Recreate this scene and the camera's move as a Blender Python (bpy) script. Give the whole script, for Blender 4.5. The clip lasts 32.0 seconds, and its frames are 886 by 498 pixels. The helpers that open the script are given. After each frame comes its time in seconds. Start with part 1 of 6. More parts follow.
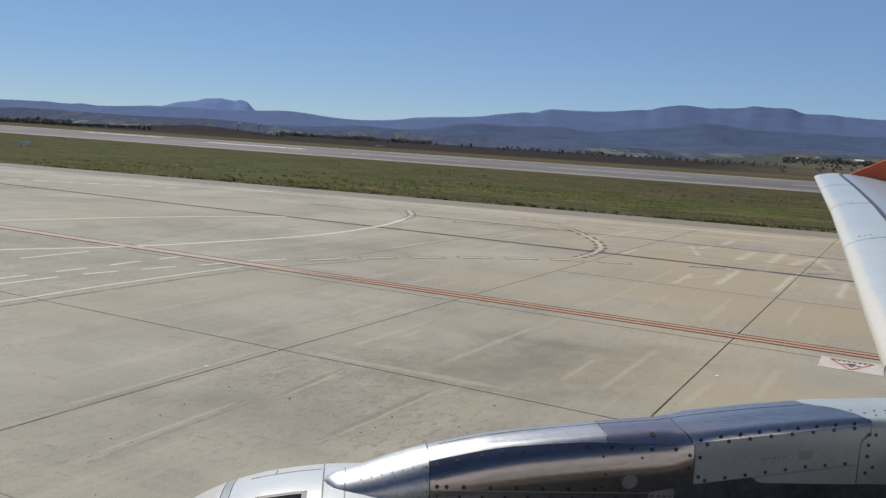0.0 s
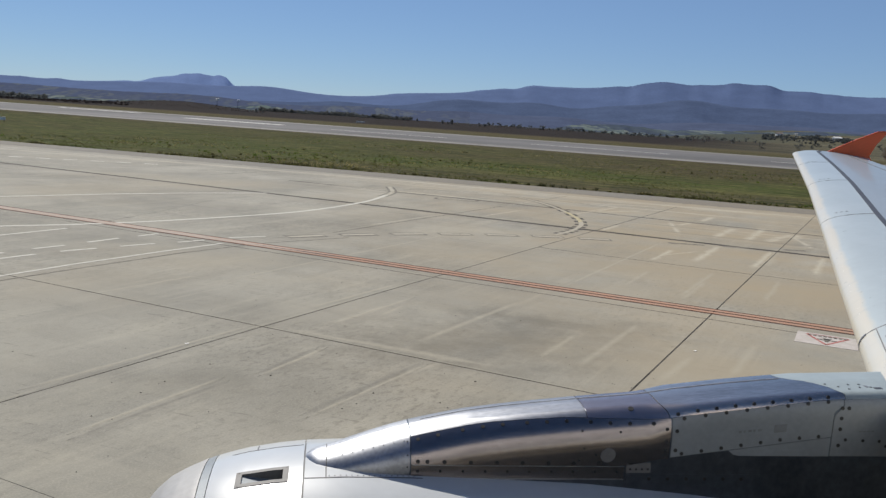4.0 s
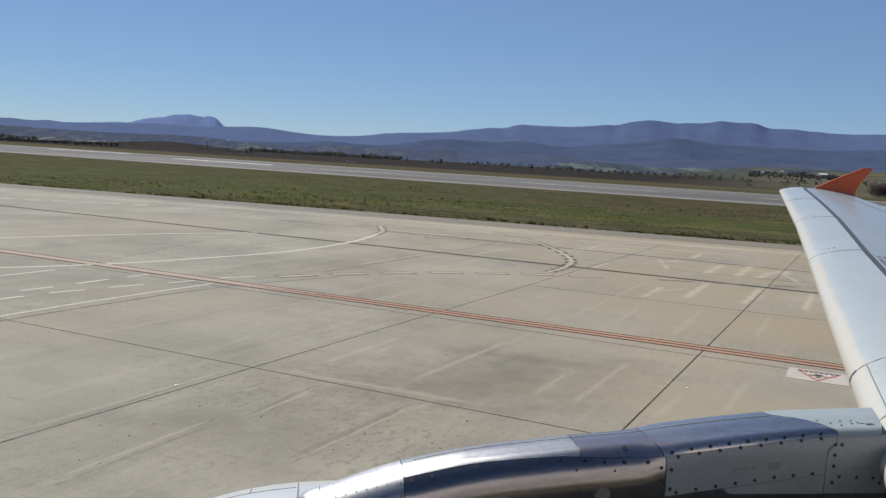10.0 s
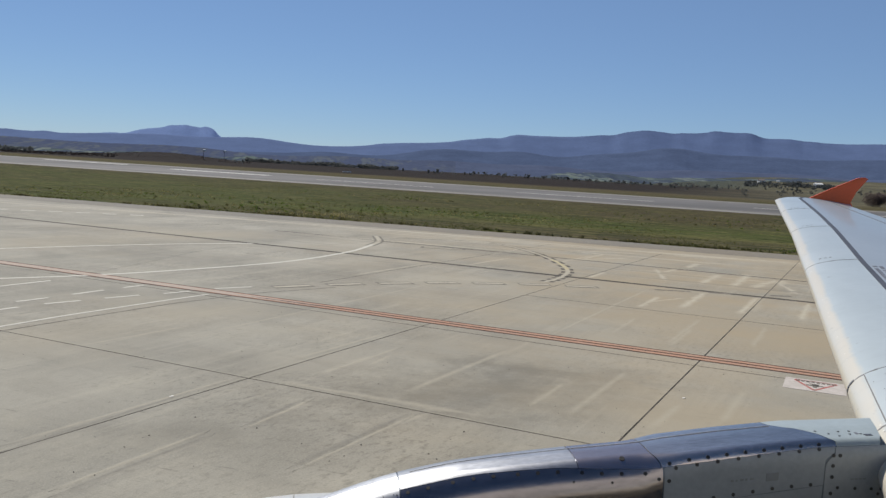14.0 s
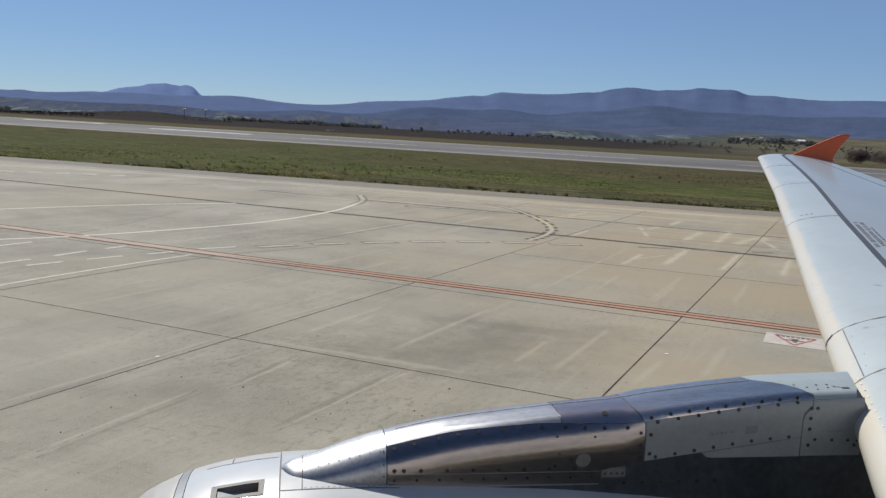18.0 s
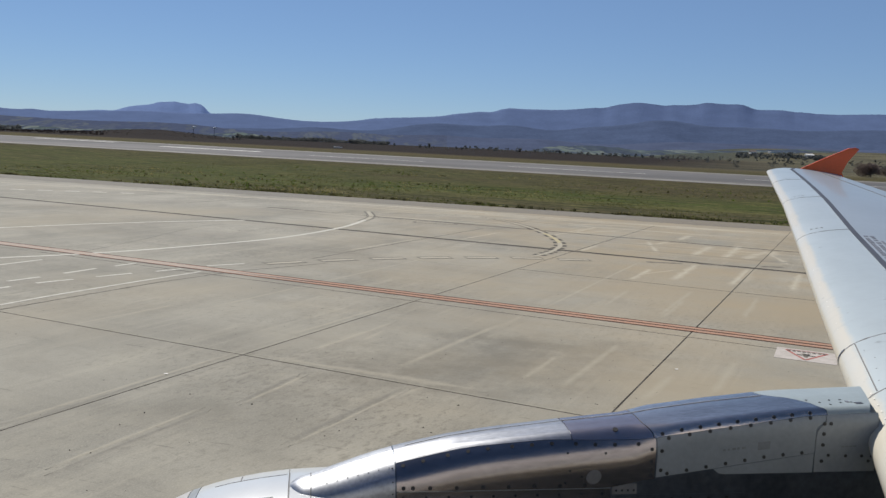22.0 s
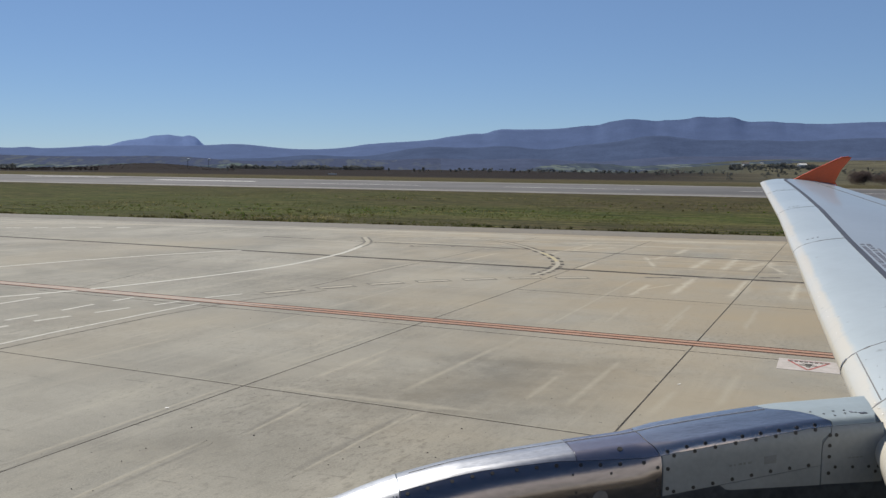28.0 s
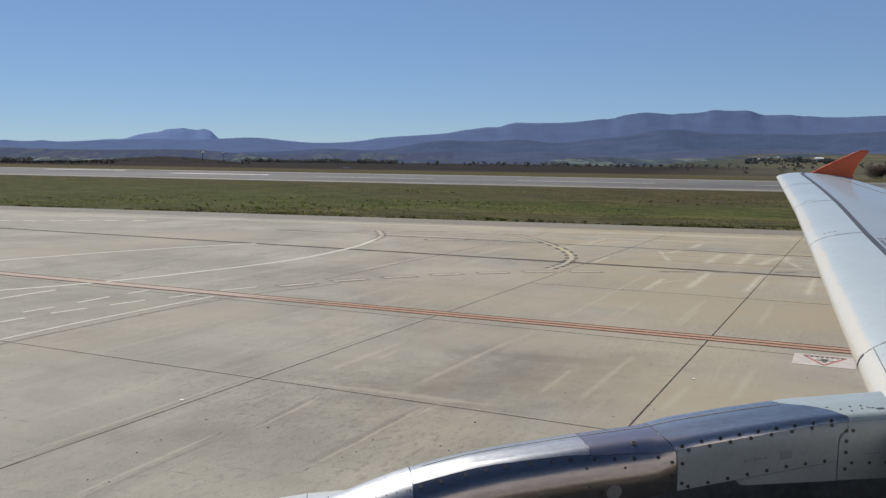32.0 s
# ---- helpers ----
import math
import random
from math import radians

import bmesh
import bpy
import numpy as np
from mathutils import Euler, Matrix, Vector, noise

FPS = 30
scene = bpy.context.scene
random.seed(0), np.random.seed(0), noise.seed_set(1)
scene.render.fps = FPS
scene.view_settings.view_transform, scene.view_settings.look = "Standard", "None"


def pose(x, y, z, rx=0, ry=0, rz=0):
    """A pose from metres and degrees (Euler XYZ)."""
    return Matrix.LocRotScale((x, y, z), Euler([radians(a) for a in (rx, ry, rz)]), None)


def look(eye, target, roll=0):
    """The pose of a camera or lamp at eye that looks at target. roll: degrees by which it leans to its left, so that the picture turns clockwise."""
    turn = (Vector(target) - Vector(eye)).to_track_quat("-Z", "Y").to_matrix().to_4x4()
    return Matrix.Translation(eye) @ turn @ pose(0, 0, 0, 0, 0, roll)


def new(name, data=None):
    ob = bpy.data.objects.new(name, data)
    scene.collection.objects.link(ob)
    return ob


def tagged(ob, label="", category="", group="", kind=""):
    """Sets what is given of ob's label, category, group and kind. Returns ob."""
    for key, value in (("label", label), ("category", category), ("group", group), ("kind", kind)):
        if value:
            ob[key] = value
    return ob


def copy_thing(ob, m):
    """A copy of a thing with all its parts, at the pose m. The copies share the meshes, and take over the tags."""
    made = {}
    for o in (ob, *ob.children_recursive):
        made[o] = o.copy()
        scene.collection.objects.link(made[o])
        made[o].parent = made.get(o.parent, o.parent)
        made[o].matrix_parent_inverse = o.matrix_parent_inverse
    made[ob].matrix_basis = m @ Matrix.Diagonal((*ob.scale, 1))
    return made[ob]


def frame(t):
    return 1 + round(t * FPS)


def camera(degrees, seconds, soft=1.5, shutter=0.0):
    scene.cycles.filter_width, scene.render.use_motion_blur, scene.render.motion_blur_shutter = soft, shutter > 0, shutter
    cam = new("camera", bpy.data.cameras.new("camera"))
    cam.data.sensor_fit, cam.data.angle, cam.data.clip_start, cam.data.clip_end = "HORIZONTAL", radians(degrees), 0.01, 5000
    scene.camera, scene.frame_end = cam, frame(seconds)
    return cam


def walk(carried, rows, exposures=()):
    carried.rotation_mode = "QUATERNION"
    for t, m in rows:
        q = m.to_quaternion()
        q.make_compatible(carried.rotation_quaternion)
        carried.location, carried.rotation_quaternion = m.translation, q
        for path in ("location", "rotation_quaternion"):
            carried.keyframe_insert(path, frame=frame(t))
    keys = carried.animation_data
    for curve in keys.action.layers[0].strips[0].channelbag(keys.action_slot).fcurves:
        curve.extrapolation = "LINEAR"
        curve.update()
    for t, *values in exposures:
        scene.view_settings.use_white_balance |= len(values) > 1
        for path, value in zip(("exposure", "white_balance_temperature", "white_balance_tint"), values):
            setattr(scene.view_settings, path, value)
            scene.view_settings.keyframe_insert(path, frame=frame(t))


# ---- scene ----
import itertools

# Aft of the airliner is +x, its starboard side is +y; the eye is at a cabin window.
cam = camera(54.5, 32.0, soft=1.4)
PATH = [
    (0.0, pose(0.005, 0.013, 4.493, 82.89, -3.25, -6.04)),
    (0.5, pose(0.006, 0.016, 4.492, 82.63, -3.12, -5.80)),
    (1.0, pose(0.002, 0.012, 4.494, 82.58, -3.32, -5.74)),
    (1.5, pose(0.003, 0.004, 4.499, 82.68, -2.77, -5.61)),
    (2.0, pose(0.006, 0.012, 4.494, 82.73, -2.78, -5.79)),
    (2.5, pose(0.000, 0.004, 4.499, 83.17, -2.97, -7.10)),
    (2.6, pose(-0.001, 0.002, 4.499, 83.29, -2.62, -7.50)),
    (2.8, pose(-0.004, -0.001, 4.500, 83.41, -2.51, -7.82)),
    (3.0, pose(-0.006, -0.005, 4.500, 82.92, -2.56, -7.64)),
    (3.1, pose(-0.004, -0.008, 4.499, 82.25, -2.75, -7.64)),
    (3.2, pose(-0.002, -0.011, 4.499, 82.44, -2.46, -8.47)),
    (3.3, pose(0.000, -0.014, 4.498, 82.61, -2.51, -8.90)),
    (3.4, pose(0.003, -0.017, 4.498, 82.14, -2.87, -8.90)),
    (3.5, pose(0.005, -0.020, 4.497, 81.90, -3.20, -8.48)),
    (3.6, pose(0.005, -0.015, 4.497, 81.49, -3.25, -8.39)),
    (3.8, pose(0.005, -0.006, 4.496, 81.11, -3.21, -7.71)),
    (4.0, pose(0.006, 0.004, 4.495, 81.41, -3.37, -7.30)),
    (4.2, pose(0.003, 0.002, 4.496, 82.13, -3.53, -7.60)),
    (4.4, pose(0.001, -0.000, 4.497, 82.54, -3.28, -7.81)),
    (4.5, pose(0.000, -0.001, 4.498, 82.60, -3.23, -7.79)),
    (6.5, pose(-0.006, -0.009, 4.504, 83.29, -3.03, -7.75)),
    (6.7, pose(-0.006, -0.010, 4.504, 83.27, -3.13, -7.76)),
    (7.0, pose(-0.005, -0.012, 4.504, 83.67, -3.00, -7.93)),
    (7.5, pose(-0.008, -0.015, 4.505, 83.53, -3.15, -7.88)),
    (8.0, pose(-0.006, -0.013, 4.503, 83.77, -3.18, -8.04)),
    (8.5, pose(-0.005, -0.007, 4.501, 83.85, -3.10, -8.04)),
    (9.0, pose(-0.000, -0.000, 4.500, 83.90, -3.00, -8.00)),
    (9.5, pose(-0.005, -0.009, 4.503, 83.95, -3.00, -7.96)),
    (10.0, pose(-0.007, -0.017, 4.504, 84.01, -3.03, -8.00)),
    (10.5, pose(-0.008, -0.018, 4.504, 84.06, -3.13, -8.05)),
    (11.0, pose(-0.005, -0.013, 4.504, 84.12, -3.01, -7.99)),
    (11.5, pose(0.000, -0.004, 4.502, 84.36, -2.87, -8.16)),
    (12.0, pose(0.002, 0.000, 4.499, 84.26, -2.95, -8.10)),
    (12.5, pose(-0.001, 0.004, 4.500, 84.40, -3.00, -8.21)),
    (13.0, pose(-0.002, -0.008, 4.503, 84.47, -3.03, -8.21)),
    (13.5, pose(-0.004, -0.006, 4.504, 84.61, -2.95, -8.26)),
    (15.5, pose(0.005, 0.010, 4.503, 85.08, -3.36, -8.40)),
    (15.7, pose(0.003, 0.009, 4.500, 85.53, -3.16, -8.96)),
    (15.9, pose(0.002, 0.007, 4.496, 84.95, -3.80, -8.92)),
    (16.0, pose(0.001, 0.006, 4.495, 84.16, -4.15, -8.82)),
    (16.1, pose(-0.000, 0.005, 4.496, 83.41, -4.27, -9.13)),
    (16.2, pose(-0.001, 0.003, 4.498, 83.27, -3.99, -9.53)),
    (16.3, pose(-0.002, 0.002, 4.499, 82.98, -3.86, -9.68)),
    (16.4, pose(-0.003, 0.001, 4.501, 83.10, -3.61, -9.84)),
    (16.5, pose(-0.005, -0.001, 4.503, 83.16, -3.31, -9.82)),
    (16.6, pose(-0.004, -0.000, 4.502, 83.15, -3.14, -9.98)),
    (16.7, pose(-0.004, 0.000, 4.501, 83.08, -3.10, -10.01)),
    (16.8, pose(-0.004, 0.001, 4.500, 82.86, -3.07, -9.98)),
    (16.9, pose(-0.004, 0.001, 4.499, 82.41, -3.03, -9.78)),
    (17.0, pose(-0.004, 0.002, 4.498, 81.88, -2.86, -9.47)),
    (17.2, pose(-0.002, 0.002, 4.500, 81.60, -2.78, -9.51)),
    (17.5, pose(0.001, 0.001, 4.502, 81.66, -2.80, -9.46)),
    (18.0, pose(-0.004, -0.008, 4.505, 82.00, -2.74, -9.32)),
    (18.5, pose(0.001, 0.017, 4.501, 82.45, -2.68, -9.34)),
    (19.0, pose(0.002, 0.004, 4.505, 82.90, -2.40, -9.44)),
    (19.5, pose(0.000, -0.005, 4.507, 82.87, -2.41, -9.18)),
    (20.0, pose(0.005, 0.009, 4.507, 83.21, -2.33, -9.16)),
    (20.5, pose(0.003, 0.011, 4.503, 82.98, -2.25, -8.92)),
    (21.0, pose(0.001, 0.004, 4.505, 82.69, -2.20, -8.64)),
    (21.5, pose(-0.005, -0.004, 4.510, 82.79, -2.34, -8.75)),
    (22.0, pose(-0.002, 0.003, 4.501, 83.04, -2.40, -8.81)),
    (22.5, pose(0.002, 0.009, 4.503, 83.12, -2.38, -8.87)),
    (23.0, pose(-0.000, 0.007, 4.504, 83.10, -2.47, -8.83)),
    (23.5, pose(-0.000, 0.006, 4.502, 83.20, -2.44, -8.85)),
    (24.0, pose(0.003, 0.009, 4.505, 83.33, -2.43, -8.89)),
    (24.5, pose(-0.004, 0.002, 4.503, 82.93, -2.44, -8.49)),
    (24.7, pose(-0.003, 0.004, 4.501, 83.33, -2.71, -8.77)),
    (24.8, pose(-0.002, 0.006, 4.500, 83.85, -3.04, -9.02)),
    (25.0, pose(-0.002, 0.008, 4.498, 84.15, -2.46, -8.98)),
    (25.5, pose(-0.001, 0.003, 4.509, 84.33, -1.60, -9.10)),
    (27.5, pose(-0.003, 0.004, 4.510, 84.75, -0.15, -9.35)),
    (28.0, pose(0.005, 0.011, 4.509, 84.56, -0.33, -9.20)),
    (28.5, pose(0.002, 0.019, 4.502, 84.28, -0.34, -8.86)),
    (29.0, pose(0.008, 0.028, 4.503, 83.86, -0.44, -8.38)),
    (29.5, pose(0.007, 0.017, 4.507, 84.13, -0.68, -8.48)),
    (30.0, pose(0.007, 0.018, 4.505, 84.06, -0.63, -8.48)),
    (30.5, pose(0.008, 0.020, 4.505, 84.09, -0.58, -8.44)),
    (31.0, pose(0.009, 0.009, 4.505, 83.95, -0.69, -8.32)),
    (31.5, pose(0.009, 0.022, 4.504, 83.78, -0.45, -8.20)),
    (32.0, pose(0.005, 0.020, 4.506, 84.13, -0.37, -8.28)),
]
walk(cam, PATH)

# ---- light ----
SUN = Vector((-0.23, 0.63, 0.74)).normalized()
world = bpy.data.worlds.new("sky")
scene.world = world
world.use_nodes = True
wn = world.node_tree.nodes
sky = wn.new("ShaderNodeTexSky")
sky.sky_type = "NISHITA"
sky.sun_disc = False
sky.sun_elevation = math.asin(SUN.z)
sky.sun_rotation = math.atan2(SUN.x, SUN.y)
sky.altitude = 200
sky.air_density = 0.8
sky.dust_density = 0.0
sky.ozone_density = 3.0
tint = wn.new("ShaderNodeMix")
tint.data_type, tint.blend_type = "RGBA", "MULTIPLY"
tint.inputs[0].default_value = 1.0
tint.inputs[7].default_value = (0.84, 0.985, 1.19, 1)
world.node_tree.links.new(sky.outputs[0], tint.inputs[6])
haze = wn.new("ShaderNodeMix")
haze.data_type = "RGBA"
way = wn.new("ShaderNodeTexCoord")
height = wn.new("ShaderNodeSeparateXYZ")
world.node_tree.links.new(way.outputs["Generated"], height.inputs[0])
thin = wn.new("ShaderNodeMapRange")
thin.interpolation_type = "SMOOTHSTEP"
thin.inputs["From Min"].default_value = 0.16
thin.inputs["From Max"].default_value = 0.8
thin.inputs["To Min"].default_value = 0.35
thin.inputs["To Max"].default_value = 0.03
world.node_tree.links.new(height.outputs["Z"], thin.inputs["Value"])
world.node_tree.links.new(thin.outputs[0], haze.inputs[0])
haze.inputs[7].default_value = (4.05, 6.15, 9.55, 1)
world.node_tree.links.new(tint.outputs[2], haze.inputs[6])
world.node_tree.links.new(haze.outputs[2], wn["Background"].inputs[0])
wn["Background"].inputs[1].default_value = 0.0588
sun_data = bpy.data.lights.new("sun", "SUN")
sun_data.energy = 5.0
sun_data.angle = radians(0.53)
sun_data.color = (1.0, 0.95, 0.87)
sun = new("sun", sun_data)
sun.matrix_world = look(SUN * 100, (0, 0, 0))
scene.view_settings.exposure = 0.08


# ---- materials ----
def material(name, color, rough=0.6, metal=0.0, spread=0.12, scale=2.0, fine=30.0, bump=0.1, coat=0.0, vary=0.0, second=None, stretch=(1, 1, 1), dist=0.01, island=False, spec=0.5, trans=0.0):
    """A surface: two scales of tone, grain relief, and a second tone in patches."""
    m = bpy.data.materials.new(name)
    m.use_nodes = True
    nt = m.node_tree
    n, l = nt.nodes, nt.links
    b = n["Principled BSDF"]
    b.inputs["Roughness"].default_value = rough
    b.inputs["Metallic"].default_value = metal
    b.inputs["Specular IOR Level"].default_value = spec
    b.inputs["Coat Weight"].default_value = coat
    b.inputs["Coat Roughness"].default_value = 0.08
    co = n.new("ShaderNodeTexCoord")
    geo = n.new("ShaderNodeNewGeometry")
    mp = n.new("ShaderNodeMapping")
    mp.inputs["Scale"].default_value = stretch
    l.new(geo.outputs["Position"], mp.inputs["Vector"])
    big = n.new("ShaderNodeTexNoise")
    big.inputs["Scale"].default_value = scale
    big.inputs["Detail"].default_value = 5
    l.new(mp.outputs[0], big.inputs["Vector"])
    small = n.new("ShaderNodeTexNoise")
    small.inputs["Scale"].default_value = fine
    small.inputs["Detail"].default_value = 4
    l.new(mp.outputs[0], small.inputs["Vector"])
    ramp = n.new("ShaderNodeValToRGB")
    dark = [c * (1 - spread) for c in color]
    light = [min(1, c * (1 + spread)) for c in (second or color)]
    ramp.color_ramp.elements[0].position = 0.32
    ramp.color_ramp.elements[1].position = 0.68
    ramp.color_ramp.elements[0].color = (*dark, 1)
    ramp.color_ramp.elements[1].color = (*light, 1)
    l.new(big.outputs[0], ramp.inputs[0])
    hsv = n.new("ShaderNodeHueSaturation")
    l.new(ramp.outputs[0], hsv.inputs["Color"])
    mr = n.new("ShaderNodeMapRange")
    mr.inputs["To Min"].default_value = 1 - spread * 0.8
    mr.inputs["To Max"].default_value = 1 + spread * 0.8
    mr.inputs["From Min"].default_value = 0.3
    mr.inputs["From Max"].default_value = 0.7
    l.new(small.outputs[0], mr.inputs["Value"])
    val = mr.outputs[0]
    if vary:
        info = n.new("ShaderNodeObjectInfo")
        rnd = n.new("ShaderNodeMapRange")
        rnd.inputs["To Min"].default_value = 1 - vary
        rnd.inputs["To Max"].default_value = 1 + vary
        l.new(geo.outputs["Random Per Island"] if island else info.outputs["Random"], rnd.inputs["Value"])
        mul = n.new("ShaderNodeMath")
        mul.operation = "MULTIPLY"
        l.new(val, mul.inputs[0])
        l.new(rnd.outputs[0], mul.inputs[1])
        val = mul.outputs[0]
    l.new(val, hsv.inputs["Value"])
    l.new(hsv.outputs[0], b.inputs["Base Color"])
    if bump:
        bp = n.new("ShaderNodeBump")
        bp.inputs["Strength"].default_value = bump
        bp.inputs["Distance"].default_value = dist
        l.new(small.outputs[0], bp.inputs["Height"])
        l.new(bp.outputs[0], b.inputs["Normal"])
    if trans:
        tl = n.new("ShaderNodeBsdfTranslucent")
        l.new(hsv.outputs[0], tl.inputs["Color"])
        mix = n.new("ShaderNodeMixShader")
        mix.inputs[0].default_value = trans
        l.new(b.outputs[0], mix.inputs[1])
        l.new(tl.outputs[0], mix.inputs[2])
        l.new(mix.outputs[0], n["Material Output"].inputs[0])
    return m


def concrete_material(name="concrete", paint=None, worn=0.4, soft=0.12, vary=0.03, feather=False):
    """Brushed slabs: broad stains, pale brush streaks along the slabs, grit and dark specks; paint, where given, is worn through to them."""
    m = material(name, (0.2155, 0.206, 0.173), 0.88, spread=0.12, scale=0.16, fine=34, bump=0.22, vary=vary, second=(0.28, 0.267, 0.224), spec=0.2)
    n, l = m.node_tree.nodes, m.node_tree.links
    b = n["Principled BSDF"]
    base = b.inputs["Base Color"].links[0].from_socket
    geo = n.new("ShaderNodeNewGeometry")

    zone = n.new("ShaderNodeTexNoise")
    zone.inputs["Scale"].default_value = 0.11
    zone.inputs["Detail"].default_value = 3
    l.new(geo.outputs["Position"], zone.inputs["Vector"])
    patch = n.new("ShaderNodeMapRange")
    patch.inputs["From Min"].default_value = 0.44
    patch.inputs["From Max"].default_value = 0.6
    patch.inputs["To Min"].default_value = 0.18
    l.new(zone.outputs[0], patch.inputs["Value"])

    def streak(angle, sx, sy, lo, hi, color, gain, patchy=False):
        mp = n.new("ShaderNodeMapping")
        mp.inputs["Rotation"].default_value = (0, 0, radians(-angle))
        l.new(geo.outputs["Position"], mp.inputs["Vector"])
        sc = n.new("ShaderNodeMapping")
        sc.inputs["Scale"].default_value = (sx, sy, 1)
        l.new(mp.outputs[0], sc.inputs["Vector"])
        t = n.new("ShaderNodeTexNoise")
        t.inputs["Scale"].default_value = 1.0
        t.inputs["Detail"].default_value = 6
        t.inputs["Roughness"].default_value = 0.6
        l.new(sc.outputs[0], t.inputs["Vector"])
        mr = n.new("ShaderNodeMapRange")
        mr.inputs["From Min"].default_value = lo
        mr.inputs["From Max"].default_value = hi
        mr.inputs["To Max"].default_value = gain
        l.new(t.outputs[0], mr.inputs["Value"])
        mx = n.new("ShaderNodeMix")
        mx.data_type = "RGBA"
        fac = mr.outputs[0]
        if patchy:
            pm = n.new("ShaderNodeMath")
            pm.operation = "MULTIPLY"
            l.new(fac, pm.inputs[0])
            l.new(patch.outputs[0], pm.inputs[1])
            fac = pm.outputs[0]
        l.new(fac, mx.inputs["Factor"])
        mx.inputs[7].default_value = (*color, 1)
        return mx

    prev = base
    broad = [(55.4, 0.07, 0.9, 0.54, 0.7, (0.345, 0.325, 0.265), 0.55), (55.4, 0.14, 2.6, 0.55, 0.67, (0.335, 0.315, 0.256), 0.45), (151.8, 0.035, 0.5, 0.55, 0.68, (0.345, 0.32, 0.255), 0.4), (151.8, 0.08, 0.7, 0.57, 0.72, (0.15, 0.142, 0.12), 0.3), (55.4, 0.14, 0.9, 0.56, 0.7, (0.15, 0.143, 0.122), 0.4), (146, 0.12, 0.8, 0.57, 0.73, (0.145, 0.138, 0.117), 0.25), (140, 0.3, 1.5, 0.56, 0.7, (0.145, 0.138, 0.118), 0.25)]
    grain = [(100, 0.22, 0.36, 0.52, 0.70, (0.15, 0.145, 0.121), 0.42), (65, 0.5, 0.62, 0.5, 0.66, (0.3, 0.282, 0.228), 0.4), (30, 1.1, 1.5, 0.5, 0.7, (0.148, 0.14, 0.118), 0.42, True), (55, 4.2, 7.5, 0.52, 0.66, (0.115, 0.108, 0.09), 0.7, True),
             (10, 31, 37, 0.5, 0.66, (0.36, 0.34, 0.283), 0.4), (40, 13, 26, 0.54, 0.66, (0.1, 0.094, 0.08), 0.55, True), (20, 7, 9, 0.7, 0.74, (0.07, 0.064, 0.055), 0.7), (152, 1.4, 9, 0.63, 0.69, (0.12, 0.113, 0.096), 0.55),
             (70, 0.05, 0.06, 0.5, 0.68, (0.282, 0.25, 0.187), 0.7)]
    for args in broad + grain:
        mx = streak(*args)
        l.new(prev, mx.inputs[6])
        prev = mx.outputs[2]
    # scoured, darker oval stains where machines stood
    for cx, cy, ang, rx, ry, gain in ((3.4, 17.1, 20.0, 4.4, 2.2, 0.75), (4.6, 19.3, -30.0, 3.0, 0.6, 0.4), (-1.2, 14.2, 10.0, 3.0, 0.9, 0.3), (-7.5, 40.5, 0.0, 4.5, 3.2, 0.3), (3.2, 37.5, 0.0, 3.4, 3.2, 0.35), (1.6, 29.4, -30.0, 3.2, 1.0, 0.3)):
        oval = n.new("ShaderNodeMapping")
        oval.vector_type = "TEXTURE"
        oval.inputs["Location"].default_value = (cx, cy, 0)
        oval.inputs["Rotation"].default_value = (0, 0, radians(ang))
        oval.inputs["Scale"].default_value = (rx, ry, 1)
        l.new(geo.outputs["Position"], oval.inputs["Vector"])
        far = n.new("ShaderNodeVectorMath")
        far.operation = "LENGTH"
        l.new(oval.outputs[0], far.inputs[0])
        frayed = n.new("ShaderNodeTexNoise")
        frayed.inputs["Scale"].default_value = 1.3
        frayed.inputs["Detail"].default_value = 9
        frayed.inputs["Roughness"].default_value = 0.75
        l.new(geo.outputs["Position"], frayed.inputs["Vector"])
        rim = n.new("ShaderNodeMath")
        rim.operation = "MULTIPLY_ADD"
        rim.inputs[1].default_value = 2.6
        l.new(frayed.outputs[0], rim.inputs[0])
        l.new(far.outputs["Value"], rim.inputs[2])
        mask = n.new("ShaderNodeMapRange")
        mask.inputs["From Min"].default_value = 2.45
        mask.inputs["From Max"].default_value = 1.35
        mask.inputs["To Max"].default_value = gain
        l.new(rim.outputs[0], mask.inputs["Value"])
        mx = n.new("ShaderNodeMix")
        mx.data_type = "RGBA"
        l.new(mask.outputs[0], mx.inputs["Factor"])
        l.new(prev, mx.inputs[6])
        mx.inputs[7].default_value = (0.125, 0.117, 0.096, 1)
        prev = mx.outputs[2]
    # A warmer tan is mixed in by patches, stronger towards +x.
    sep = n.new("ShaderNodeSeparateXYZ")
    l.new(geo.outputs["Position"], sep.inputs[0])
    warm_aft = n.new("ShaderNodeMapRange")
    warm_aft.inputs["From Min"].default_value = -3.0
    warm_aft.inputs["From Max"].default_value = 15.0
    warm_aft.inputs["To Max"].default_value = 0.72
    l.new(sep.outputs[0], warm_aft.inputs["Value"])
    mottle = n.new("ShaderNodeTexNoise")
    mottle.inputs["Scale"].default_value = 0.2
    mottle.inputs["Detail"].default_value = 7
    mottle.inputs["Roughness"].default_value = 0.62
    l.new(geo.outputs["Position"], mottle.inputs["Vector"])
    share = n.new("ShaderNodeMapRange")
    share.inputs["From Min"].default_value = 0.36
    share.inputs["From Max"].default_value = 0.62
    share.inputs["To Min"].default_value = 0.12
    share.inputs["To Max"].default_value = 1.2
    l.new(mottle.outputs[0], share.inputs["Value"])
    lay = n.new("ShaderNodeMath")
    lay.operation = "MULTIPLY"
    lay.use_clamp = True
    l.new(warm_aft.outputs[0], lay.inputs[0])
